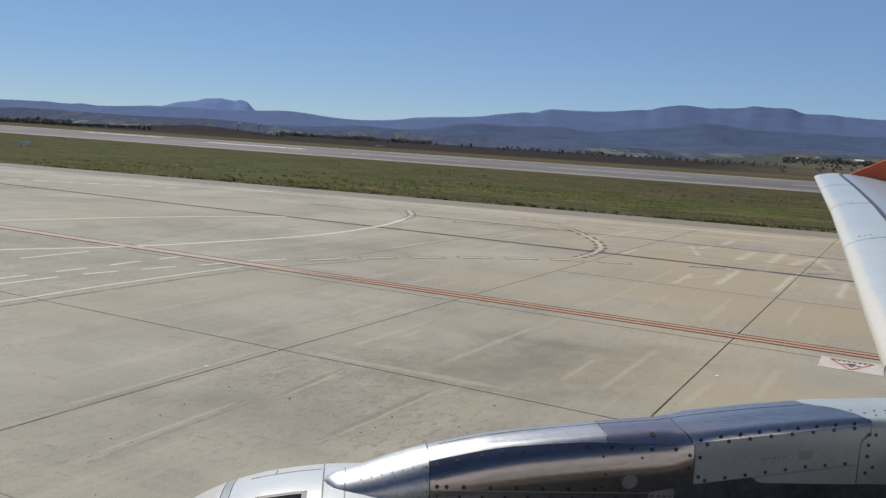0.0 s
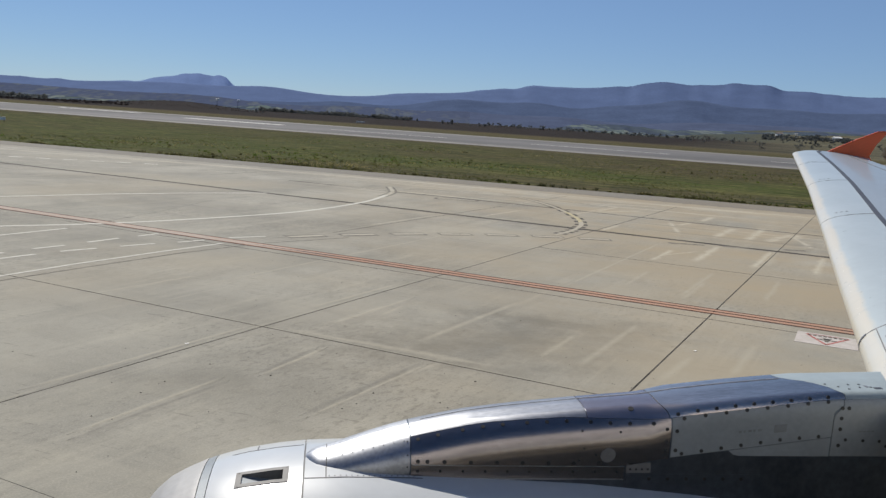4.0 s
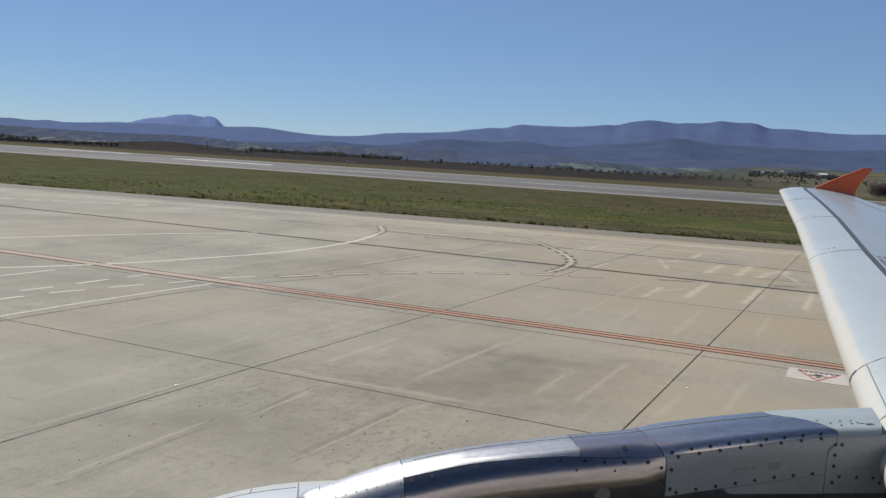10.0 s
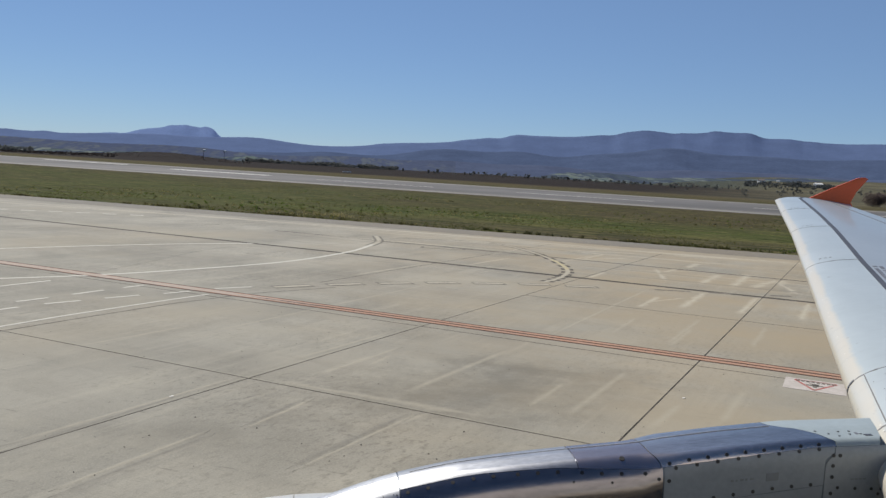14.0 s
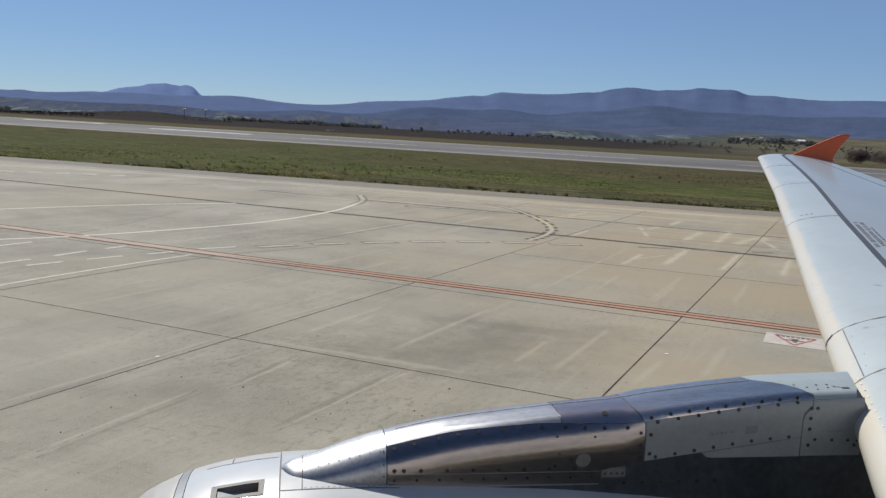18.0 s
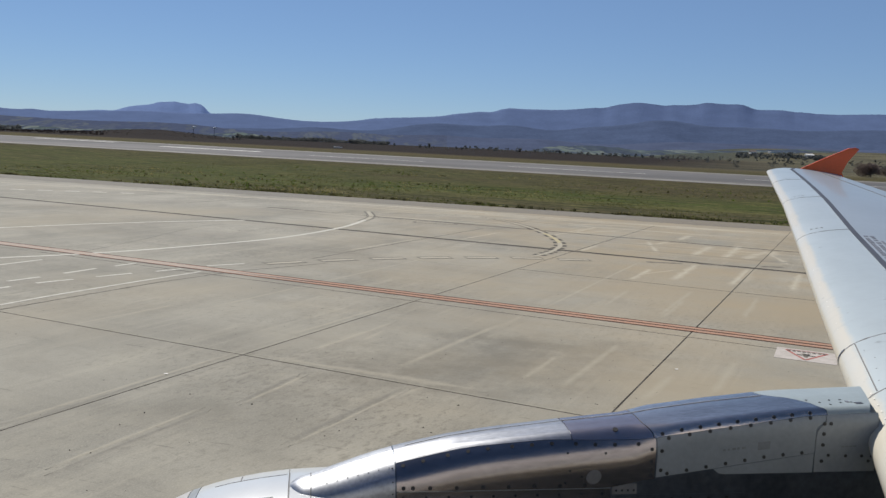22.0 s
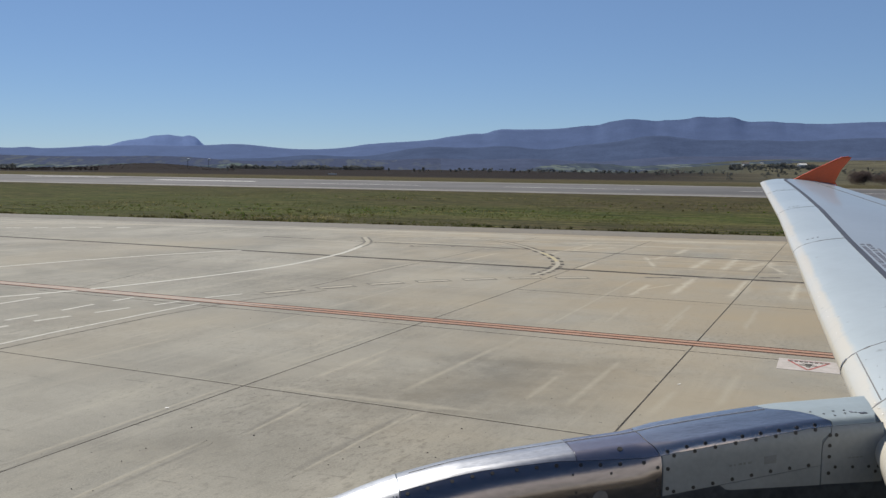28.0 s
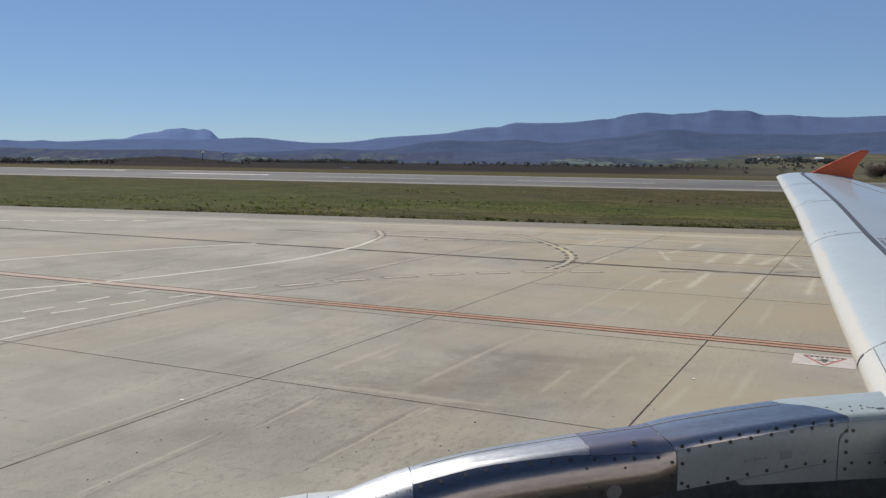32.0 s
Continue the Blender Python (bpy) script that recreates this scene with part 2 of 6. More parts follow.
    l.new(share.outputs[0], lay.inputs[1])
    warm_mix = n.new("ShaderNodeMix")
    warm_mix.data_type = "RGBA"
    l.new(lay.outputs[0], warm_mix.inputs["Factor"])
    l.new(prev, warm_mix.inputs[6])
    warm_mix.inputs[7].default_value = (0.295, 0.243, 0.162, 1)
    prev = warm_mix.outputs[2]
    if paint:
        wear = n.new("ShaderNodeTexNoise")
        wear.inputs["Scale"].default_value = 4.0
        wear.inputs["Detail"].default_value = 9
        wear.inputs["Roughness"].default_value = 0.8
        l.new(geo.outputs["Position"], wear.inputs["Vector"])
        keep = n.new("ShaderNodeMapRange")
        keep.inputs["From Min"].default_value = worn - soft
        keep.inputs["From Max"].default_value = worn + soft
        l.new(wear.outputs[0], keep.inputs["Value"])
        share = keep.outputs[0]
        if feather:
            # scrubbed paint thins out towards its rims
            rim = n.new("ShaderNodeAttribute")
            rim.attribute_name = "rim"
            thick = n.new("ShaderNodeMapRange")
            thick.inputs["From Min"].default_value = 0.05
            thick.inputs["From Max"].default_value = 0.9
            l.new(rim.outputs["Fac"], thick.inputs["Value"])
            both = n.new("ShaderNodeMath")
            both.operation = "MULTIPLY"
            l.new(share, both.inputs[0])
            l.new(thick.outputs[0], both.inputs[1])
            share = both.outputs[0]
        mix = n.new("ShaderNodeMix")
        mix.data_type = "RGBA"
        l.new(share, mix.inputs["Factor"])
        l.new(prev, mix.inputs[6])
        mix.inputs[7].default_value = (*paint, 1)
        prev = mix.outputs[2]
    l.new(prev, b.inputs["Base Color"])
    return m


def ground_material():
    """Grass verge, dry strips beside the runway and dark ploughed land beyond, in bands that wander."""
    m = material("grass", (0.05, 0.065, 0.018), 0.95, spread=0.5, scale=0.12, fine=2.6, bump=0.9, dist=0.15, spec=0.02)
    n, l = m.node_tree.nodes, m.node_tree.links
    b = n["Principled BSDF"]
    geo = n.new("ShaderNodeNewGeometry")
    dot = n.new("ShaderNodeVectorMath")
    dot.operation = "DOT_PRODUCT"
    dot.inputs[1].default_value = (0.4726, 0.881, 0)
    l.new(geo.outputs["Position"], dot.inputs[0])
    along = n.new("ShaderNodeVectorMath")
    along.operation = "DOT_PRODUCT"
    along.inputs[1].default_value = (-0.881, 0.4726, 0)
    l.new(geo.outputs["Position"], along.inputs[0])
    wob = n.new("ShaderNodeTexNoise")
    wob.inputs["Scale"].default_value = 0.03
    wob.inputs["Detail"].default_value = 6
    l.new(geo.outputs["Position"], wob.inputs["Vector"])
    amp = n.new("ShaderNodeMath")
    amp.operation = "MULTIPLY_ADD"
    amp.inputs[1].default_value = 0.1
    amp.inputs[2].default_value = 0.95
    l.new(wob.outputs[0], amp.inputs[0])
    mul = n.new("ShaderNodeMath")
    mul.operation = "MULTIPLY"
    l.new(dot.outputs["Value"], mul.inputs[0])
    l.new(amp.outputs[0], mul.inputs[1])
    sc = n.new("ShaderNodeMath")
    sc.operation = "DIVIDE"
    sc.inputs[1].default_value = 800
    l.new(mul.outputs[0], sc.inputs[0])
    ramp = n.new("ShaderNodeValToRGB")
    el = ramp.color_ramp.elements
    stops = [(60, (0.052, 0.046, 0.031)), (69, (0.066, 0.06, 0.034)), (73.5, (0.07, 0.068, 0.03)), (76.2, (0.12, 0.118, 0.042)), (79, (0.06, 0.078, 0.022)), (90, (0.052, 0.072, 0.018)),
             (98, (0.064, 0.063, 0.028)), (107, (0.066, 0.055, 0.033)), (130, (0.062, 0.051, 0.032)), (158, (0.068, 0.056, 0.034)), (215, (0.08, 0.068, 0.038)), (262, (0.08, 0.068, 0.037)),
             (280, (0.06, 0.05, 0.033)), (296, (0.027, 0.023, 0.021)), (690, (0.026, 0.022, 0.021)), (740, (0.05, 0.055, 0.044)), (790, (0.056, 0.063, 0.052))]
    while len(el) < len(stops):
        el.new(0.5)
    for e, (d, c) in zip(el, stops):
        e.position = d / 800
        e.color = (*c, 1)
    l.new(sc.outputs[0], ramp.inputs[0])
    # astern the ploughed land gives way to dry pasture
    right = n.new("ShaderNodeMapRange")
    right.inputs["From Min"].default_value = 40
    right.inputs["From Max"].default_value = -30
    l.new(along.outputs["Value"], right.inputs["Value"])
    beyond = n.new("ShaderNodeMapRange")
    beyond.inputs["From Min"].default_value = 235
    beyond.inputs["From Max"].default_value = 290
    l.new(dot.outputs["Value"], beyond.inputs["Value"])
    both = n.new("ShaderNodeMath")
    both.operation = "MULTIPLY"
    l.new(right.outputs[0], both.inputs[0])
    l.new(beyond.outputs[0], both.inputs[1])
    past = n.new("ShaderNodeTexNoise")
    past.inputs["Scale"].default_value = 0.02
    past.inputs["Detail"].default_value = 7
    l.new(geo.outputs["Position"], past.inputs["Vector"])
    pr = n.new("ShaderNodeValToRGB")
    pr.color_ramp.elements[0].position, pr.color_ramp.elements[1].position = 0.38, 0.62
    pr.color_ramp.elements[0].color, pr.color_ramp.elements[1].color = (0.062, 0.06, 0.043, 1), (0.115, 0.105, 0.069, 1)
    l.new(past.outputs[0], pr.inputs[0])
    mx = n.new("ShaderNodeMix")
    mx.data_type = "RGBA"
    l.new(both.outputs[0], mx.inputs["Factor"])
    l.new(ramp.outputs[0], mx.inputs[6])
    l.new(pr.outputs[0], mx.inputs[7])
    # ahead of the wing the verge stays green up to the runway
    ahead = n.new("ShaderNodeMapRange")
    ahead.inputs["From Min"].default_value = 15
    ahead.inputs["From Max"].default_value = 60
    l.new(along.outputs["Value"], ahead.inputs["Value"])
    inner = n.new("ShaderNodeMapRange")
    inner.inputs["From Min"].default_value = 160
    inner.inputs["From Max"].default_value = 130
    inner.inputs["To Max"].default_value = 0.8
    l.new(mul.outputs[0], inner.inputs["Value"])
    lush = n.new("ShaderNodeMath")
    lush.operation = "MULTIPLY"
    l.new(ahead.outputs[0], lush.inputs[0])
    l.new(inner.outputs[0], lush.inputs[1])
    green = n.new("ShaderNodeMix")
    green.data_type = "RGBA"
    l.new(lush.outputs[0], green.inputs["Factor"])
    l.new(mx.outputs[2], green.inputs[6])
    green.inputs[7].default_value = (0.062, 0.078, 0.024, 1)
    mx = green
    hsv = [x for x in n if x.bl_idname == "ShaderNodeHueSaturation"][0]
    # mottling: dry straw in the green
    dry = n.new("ShaderNodeTexNoise")
    dry.inputs["Scale"].default_value = 0.22
    dry.inputs["Detail"].default_value = 8
    dry.inputs["Roughness"].default_value = 0.7
    stretch = n.new("ShaderNodeMapping")
    stretch.inputs["Rotation"].default_value = (0, 0, radians(-152))
    l.new(geo.outputs["Position"], stretch.inputs["Vector"])
    stretch2 = n.new("ShaderNodeMapping")
    stretch2.inputs["Scale"].default_value = (0.45, 2.2, 1)
    l.new(stretch.outputs[0], stretch2.inputs["Vector"])
    l.new(stretch2.outputs[0], dry.inputs["Vector"])
    dm = n.new("ShaderNodeMapRange")
    dm.inputs["From Min"].default_value = 0.44
    dm.inputs["From Max"].default_value = 0.62
    dm.inputs["To Max"].default_value = 0.8
    l.new(dry.outputs[0], dm.inputs["Value"])
    mx2 = n.new("ShaderNodeMix")
    mx2.data_type = "RGBA"
    near = n.new("ShaderNodeMapRange")
    near.inputs["From Min"].default_value = 275
    near.inputs["From Max"].default_value = 225
    l.new(dot.outputs["Value"], near.inputs["Value"])
    dn = n.new("ShaderNodeMath")
    dn.operation = "MULTIPLY"
    l.new(dm.outputs[0], dn.inputs[0])
    l.new(near.outputs[0], dn.inputs[1])
    l.new(dn.outputs[0], mx2.inputs["Factor"])
    l.new(mx.outputs[2], mx2.inputs[6])
    mx2.inputs[7].default_value = (0.088, 0.075, 0.04, 1)
    # broad worn patches, and clumps light and dark
    prev = mx2.outputs[2]
    for scale, lo, hi, gain, color in ((0.024, 0.47, 0.62, 0.75, (0.066, 0.055, 0.031)), (0.3, 0.5, 0.6, 0.75, (0.024, 0.032, 0.012)), (0.42, 0.54, 0.64, 0.75, (0.14, 0.135, 0.052)), (1.3, 0.52, 0.64, 0.7, (0.018, 0.022, 0.01))):
        cl = n.new("ShaderNodeTexNoise")
        cl.inputs["Scale"].default_value = scale
        cl.inputs["Detail"].default_value = 6
        cl.inputs["Roughness"].default_value = 0.65
        l.new(stretch2.outputs[0] if 0.1 < scale < 1 else geo.outputs["Position"], cl.inputs["Vector"])
        cm = n.new("ShaderNodeMapRange")
        cm.inputs["From Min"].default_value = lo
        cm.inputs["From Max"].default_value = hi
        cm.inputs["To Max"].default_value = gain
        l.new(cl.outputs[0], cm.inputs["Value"])
        cn = n.new("ShaderNodeMath")
        cn.operation = "MULTIPLY"
        l.new(cm.outputs[0], cn.inputs[0])
        l.new(near.outputs[0], cn.inputs[1])
        cx = n.new("ShaderNodeMix")
        cx.data_type = "RGBA"
        l.new(cn.outputs[0], cx.inputs["Factor"])
        l.new(prev, cx.inputs[6])
        cx.inputs[7].default_value = (*color, 1)
        prev = cx.outputs[2]
    l.new(prev, hsv.inputs["Color"])
    return m


# Field greens shifted to blue-grey: distance haze mixed into each tone.
HAZED_FIELDS = ((0.0, (0.055, 0.07, 0.09)), (0.4, (0.058, 0.074, 0.094)), (0.56, (0.075, 0.096, 0.092)), (0.72, (0.104, 0.132, 0.125)), (0.9, (0.14, 0.16, 0.15)))


def farmland_material(name="farmland", stops=HAZED_FIELDS, hedge=(0.05, 0.064, 0.094)):
    """Fields of several greens with dark hedges between, their tones tinted with blue haze."""
    m = material(name, (0.1, 0.12, 0.07), 1.0, spread=0.15, scale=0.01, fine=0.06, bump=0, spec=0.0)
    n, l = m.node_tree.nodes, m.node_tree.links
    geo = n.new("ShaderNodeNewGeometry")
    warp = n.new("ShaderNodeTexNoise")
    warp.inputs["Scale"].default_value = 0.02
    l.new(geo.outputs["Position"], warp.inputs["Vector"])
    add = n.new("ShaderNodeVectorMath")
    add.operation = "MULTIPLY_ADD"
    add.inputs[1].default_value = (40, 14, 0)
    l.new(warp.outputs["Color"], add.inputs[0])
    flat = n.new("ShaderNodeMapping")
    flat.inputs["Scale"].default_value = (1, 0.12, 1)
    l.new(geo.outputs["Position"], flat.inputs["Vector"])
    l.new(flat.outputs[0], add.inputs[2])
    vor = n.new("ShaderNodeTexVoronoi")
    vor.inputs["Scale"].default_value = 0.045
    l.new(add.outputs[0], vor.inputs["Vector"])
    sep = n.new("ShaderNodeSeparateColor")
    l.new(vor.outputs["Color"], sep.inputs[0])
    ramp = n.new("ShaderNodeValToRGB")
    el = ramp.color_ramp.elements
    while len(el) < len(stops):
        el.new(0.5)
    for e, (p, c) in zip(el, stops):
        e.position = p
        e.color = (*c, 1)
    l.new(sep.outputs[0], ramp.inputs[0])
    spots = n.new("ShaderNodeTexNoise")
    spots.inputs["Scale"].default_value = 0.09
    spots.inputs["Detail"].default_value = 4
    l.new(flat.outputs[0], spots.inputs["Vector"])
    sm = n.new("ShaderNodeMapRange")
    sm.inputs["From Min"].default_value = 0.47
    sm.inputs["From Max"].default_value = 0.56
    sm.inputs["To Max"].default_value = 0.9
    l.new(spots.outputs[0], sm.inputs["Value"])
    mx = n.new("ShaderNodeMix")
    mx.data_type = "RGBA"
    l.new(sm.outputs[0], mx.inputs["Factor"])
    l.new(ramp.outputs[0], mx.inputs[6])
    mx.inputs[7].default_value = (*hedge, 1)
    hsv = [x for x in n if x.bl_idname == "ShaderNodeHueSaturation"][0]
    l.new(mx.outputs[2], hsv.inputs["Color"])
    return m


def slat_material():
    """Grey-white slat paint that turns cream towards the leading edge; fine streaks of grime run aft."""
    m = material("slat_paint", (0.412, 0.46, 0.466), 0.33, spread=0.035, scale=1.5, fine=10, bump=0.02, coat=0.25)
    n, l = m.node_tree.nodes, m.node_tree.links
    b = n["Principled BSDF"]
    base = b.inputs["Base Color"].links[0].from_socket
    at = n.new("ShaderNodeAttribute")
    at.attribute_name = "aft"
    geo = n.new("ShaderNodeNewGeometry")
    rag = n.new("ShaderNodeTexNoise")
    rag.inputs["Scale"].default_value = 2.2
    rag.inputs["Detail"].default_value = 8
    rag.inputs["Roughness"].default_value = 0.7
    l.new(geo.outputs["Position"], rag.inputs["Vector"])
    sh = n.new("ShaderNodeMath")
    sh.operation = "MULTIPLY_ADD"
    sh.inputs[1].default_value = 0.12
    l.new(rag.outputs[0], sh.inputs[0])
    l.new(at.outputs["Fac"], sh.inputs[2])
    mr = n.new("ShaderNodeMapRange")
    mr.inputs["From Min"].default_value = 0.175
    mr.inputs["From Max"].default_value = 0.135
    l.new(sh.outputs[0], mr.inputs["Value"])
    mx = n.new("ShaderNodeMix")
    mx.data_type = "RGBA"
    l.new(mr.outputs[0], mx.inputs["Factor"])
    l.new(base, mx.inputs[6])
    mx.inputs[7].default_value = (0.55, 0.515, 0.43, 1)
    prev = mx.outputs[2]
    for sc, st, lo, hi, gain, col in ((1.0, (2.0, 16, 4), 0.56, 0.72, 0.16, (0.3, 0.32, 0.32)), (1.0, (9, 9, 9), 0.68, 0.74, 0.6, (0.16, 0.16, 0.15)), (1.0, (1.2, 1.0, 1.2), 0.5, 0.7, 0.35, (0.5, 0.54, 0.55))):
        mp = n.new("ShaderNodeMapping")
        mp.inputs["Scale"].default_value = st
        l.new(geo.outputs["Position"], mp.inputs["Vector"])
        t = n.new("ShaderNodeTexNoise")
        t.inputs["Scale"].default_value = sc
        t.inputs["Detail"].default_value = 6
        l.new(mp.outputs[0], t.inputs["Vector"])
        r = n.new("ShaderNodeMapRange")
        r.inputs["From Min"].default_value = lo
        r.inputs["From Max"].default_value = hi
        r.inputs["To Max"].default_value = gain
        l.new(t.outputs[0], r.inputs["Value"])
        q = n.new("ShaderNodeMix")
        q.data_type = "RGBA"
        l.new(r.outputs[0], q.inputs["Factor"])
        l.new(prev, q.inputs[6])
        q.inputs[7].default_value = (*col, 1)
        prev = q.outputs[2]
    l.new(prev, b.inputs["Base Color"])
    return m


M = {}
M["concrete"] = concrete_material()
M["grass"] = ground_material()
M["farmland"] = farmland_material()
M["subbase"] = material("subbase", (0.04, 0.038, 0.035), 0.9)
M["seal"] = material("joint_seal", (0.058, 0.052, 0.045), 0.85, spread=0.45, scale=0.8, fine=8, spec=0.1)
M["white_paint"] = concrete_material("white_paint", (0.5, 0.485, 0.425), 0.37, 0.16, 0.0)
M["red_paint"] = concrete_material("red_paint", (0.385, 0.205, 0.13), 0.42, 0.2, 0.0)
M["brown_paint"] = concrete_material("brown_paint", (0.07, 0.034, 0.025), 0.28, 0.14, 0.0)
M["asphalt_paint"] = concrete_material("asphalt_paint", (0.125, 0.115, 0.1), 0.42, 0.26, 0.0)
M["rose_paint"] = concrete_material("rose_paint", (0.4, 0.31, 0.255), 0.44, 0.16, 0.0)
M["black_paint"] = concrete_material("black_paint", (0.045, 0.04, 0.036), 0.4, 0.14, 0.0)
M["ghost_paint"] = concrete_material("ghost_paint", (0.09, 0.082, 0.07), 0.46, 0.14, 0.0)
M["yellow_paint"] = concrete_material("yellow_paint", (0.45, 0.39, 0.22), 0.45, 0.12, 0.0)
M["faded_paint"] = concrete_material("faded_paint", (0.395, 0.365, 0.29), 0.45, 0.2, 0.0)
M["faint_paint"] = concrete_material("faint_paint", (0.335, 0.31, 0.24), 0.48, 0.24, 0.0, True)
M["drag_paint"] = concrete_material("drag_paint", (0.335, 0.308, 0.24), 0.5, 0.3, 0.0, True)
M["scrubbed_paint"] = concrete_material("scrubbed_paint", (0.43, 0.395, 0.31), 0.46, 0.22, 0.0, True)
M["stain_paint"] = concrete_material("stain_paint", (0.15, 0.141, 0.12), 0.5, 0.3, 0.0, True)
M["runway"] = material("runway", (0.086, 0.084, 0.084), 0.85, spread=0.16, scale=0.03, fine=0.5, bump=0.03, second=(0.113, 0.11, 0.108), spec=0.2, stretch=(0.4, 1, 1))
M["runway_white"] = material("runway_white", (0.42, 0.41, 0.385), 0.7, spread=0.2, scale=0.3, fine=2, bump=0, spec=0.2)
M["runway_shoulder"] = material("runway_shoulder", (0.19, 0.18, 0.165), 0.85, spread=0.16, scale=0.05, fine=0.6, bump=0.03, spec=0.2)
M["blade"] = material("blade", (0.085, 0.108, 0.026), 0.9, spread=0.2, scale=0.1, fine=1.5, bump=0, second=(0.115, 0.11, 0.045), vary=0.3, island=True, spec=0.02, trans=0.55)
M["weed"] = material("weed", (0.062, 0.066, 0.027), 0.9, spread=0.2, scale=0.1, fine=1.5, bump=0, second=(0.075, 0.068, 0.032), vary=0.3, island=True, spec=0.02, trans=0.55)
M["straw"] = material("straw", (0.19, 0.18, 0.065), 0.9, spread=0.2, scale=0.1, fine=1.5, bump=0, second=(0.26, 0.225, 0.11), vary=0.3, island=True, spec=0.02, trans=0.5)
M["lush"] = material("lush", (0.1, 0.15, 0.03), 0.9, spread=0.2, scale=0.1, fine=1.5, bump=0, second=(0.12, 0.15, 0.04), vary=0.3, island=True, spec=0.02, trans=0.55)
# Leaf tone is lifted and greyed: the haze before far trees is in it.
M["leaf"] = material("leaf", (0.115, 0.122, 0.118), 0.9, spread=0.25, scale=0.1, fine=1.0, bump=0, vary=0.2, island=True, spec=0.05, trans=0.6)
M["scrub"] = material("scrub", (0.042, 0.034, 0.033), 0.9, spread=0.25, scale=0.1, fine=1.0, bump=0, vary=0.2, island=True, spec=0.05, trans=0.35)
M["dry_leaf"] = material("dry_leaf", (0.17, 0.132, 0.115), 0.9, spread=0.25, scale=0.3, fine=2.0, bump=0, vary=0.2, island=True, spec=0.05, trans=0.4)
M["bark"] = material("bark", (0.06, 0.045, 0.033), 0.9)
# Far slopes: the blue haze of distance is put into the base colour.
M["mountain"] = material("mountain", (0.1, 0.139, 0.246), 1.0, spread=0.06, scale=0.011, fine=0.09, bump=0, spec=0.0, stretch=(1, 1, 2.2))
M["mountain_far_haze"] = material("mountain_far_haze", (0.19, 0.262, 0.45), 1.0, spread=0.07, scale=0.009, fine=0.07, bump=0, spec=0.0, stretch=(1, 1, 2.2))
# Nearer ridge and foothills carry the same haze tint, darker and weaker.
M["mountain_mid_haze"] = material("mountain_mid_haze", (0.067, 0.092, 0.157), 1.0, spread=0.1, scale=0.012, fine=0.1, bump=0, spec=0.0, stretch=(1, 1, 2.2))
M["foothill_haze"] = farmland_material("foothill_haze", ((0.0, (0.062, 0.077, 0.124)), (0.5, (0.064, 0.079, 0.125)), (0.68, (0.072, 0.087, 0.124)), (0.84, (0.078, 0.093, 0.122)), (0.95, (0.09, 0.105, 0.128))), (0.062, 0.077, 0.124))
M["foothill_wood_haze"] = material("foothill_wood_haze", (0.07, 0.088, 0.142), 1.0, spread=0.1, scale=0.012, fine=0.1, bump=0, spec=0.0, stretch=(1, 1, 2.2))
M["grey_paint"] = material("grey_paint", (0.3, 0.335, 0.36), 0.38, spread=0.03, scale=1.5, fine=14, bump=0.02, coat=0.25)
M["slat_paint"] = slat_material()
M["cowl_paint"] = material("cowl_paint", (0.5, 0.52, 0.53), 0.3, spread=0.03, scale=1.5, fine=14, bump=0.02, coat=0.3)
M["metal"] = material("bare_metal", (0.34, 0.3, 0.285), 0.2, metal=1.0, spread=0.14, scale=4, fine=60, bump=0.05, stretch=(0.35, 1, 1), dist=0.004)
M["metal_cap"] = material("bright_metal", (0.36, 0.368, 0.385), 0.36, metal=1.0, spread=0.2, scale=4, fine=70, bump=0.04, stretch=(0.35, 1, 1), dist=0.004)
M["metal_nose"] = material("nose_metal", (0.36, 0.37, 0.39), 0.4, metal=1.0, spread=0.18, scale=5, fine=60, bump=0.06, dist=0.004)
M["metal_pale"] = material("pale_metal", (0.76, 0.63, 0.53), 0.22, metal=1.0, spread=0.14, scale=4, fine=60, bump=0.05, stretch=(0.35, 1, 1), dist=0.004)
M["metal_blue"] = material("tinted_metal", (0.5, 0.43, 0.42), 0.27, metal=1.0, spread=0.1, scale=4, fine=60, bump=0.04, stretch=(0.35, 1, 1), dist=0.004)
M["fairing_paint"] = material("fairing_paint", (0.285, 0.33, 0.337), 0.42, spread=0.05, scale=4, fine=30, bump=0.02, coat=0.15)
M["panel_grey"] = material("panel_grey", (0.235, 0.256, 0.27), 0.42, spread=0.07, scale=4, fine=40, bump=0.03, metal=0.2)
M["dark_metal"] = material("dark_metal", (0.1, 0.115, 0.14), 0.33, metal=0.9, spread=0.2, scale=3, fine=30, bump=0.04)
M["frame_metal"] = material("frame_metal", (0.15, 0.148, 0.145), 0.6, metal=0.1, spread=0.1, scale=8, fine=60, bump=0.03, spec=0.3)
M["fuselage_paint"] = material("fuselage_paint", (0.45, 0.45, 0.45), 0.4, spread=0.03)
M["screw"] = material("screw", (0.035, 0.034, 0.034), 0.5, metal=0.3, spread=0.3)
M["seam"] = material("seam_line", (0.12, 0.12, 0.12), 0.6)
M["dark_seal"] = material("dark_seal", (0.045, 0.05, 0.065), 0.55)
M["stencil"] = material("stencil", (0.15, 0.16, 0.19), 0.6)
M["faded_stencil"] = material("faded_stencil", (0.17, 0.178, 0.185), 0.5)
M["faint_stencil"] = material("faint_stencil", (0.27, 0.28, 0.3), 0.6)
M["orange"] = material("orange_paint", (0.72, 0.105, 0.02), 0.4, spread=0.06, coat=0.3)
M["lip"] = material("lip_metal", (0.36, 0.355, 0.345), 0.5, metal=0.25, spread=0.06)
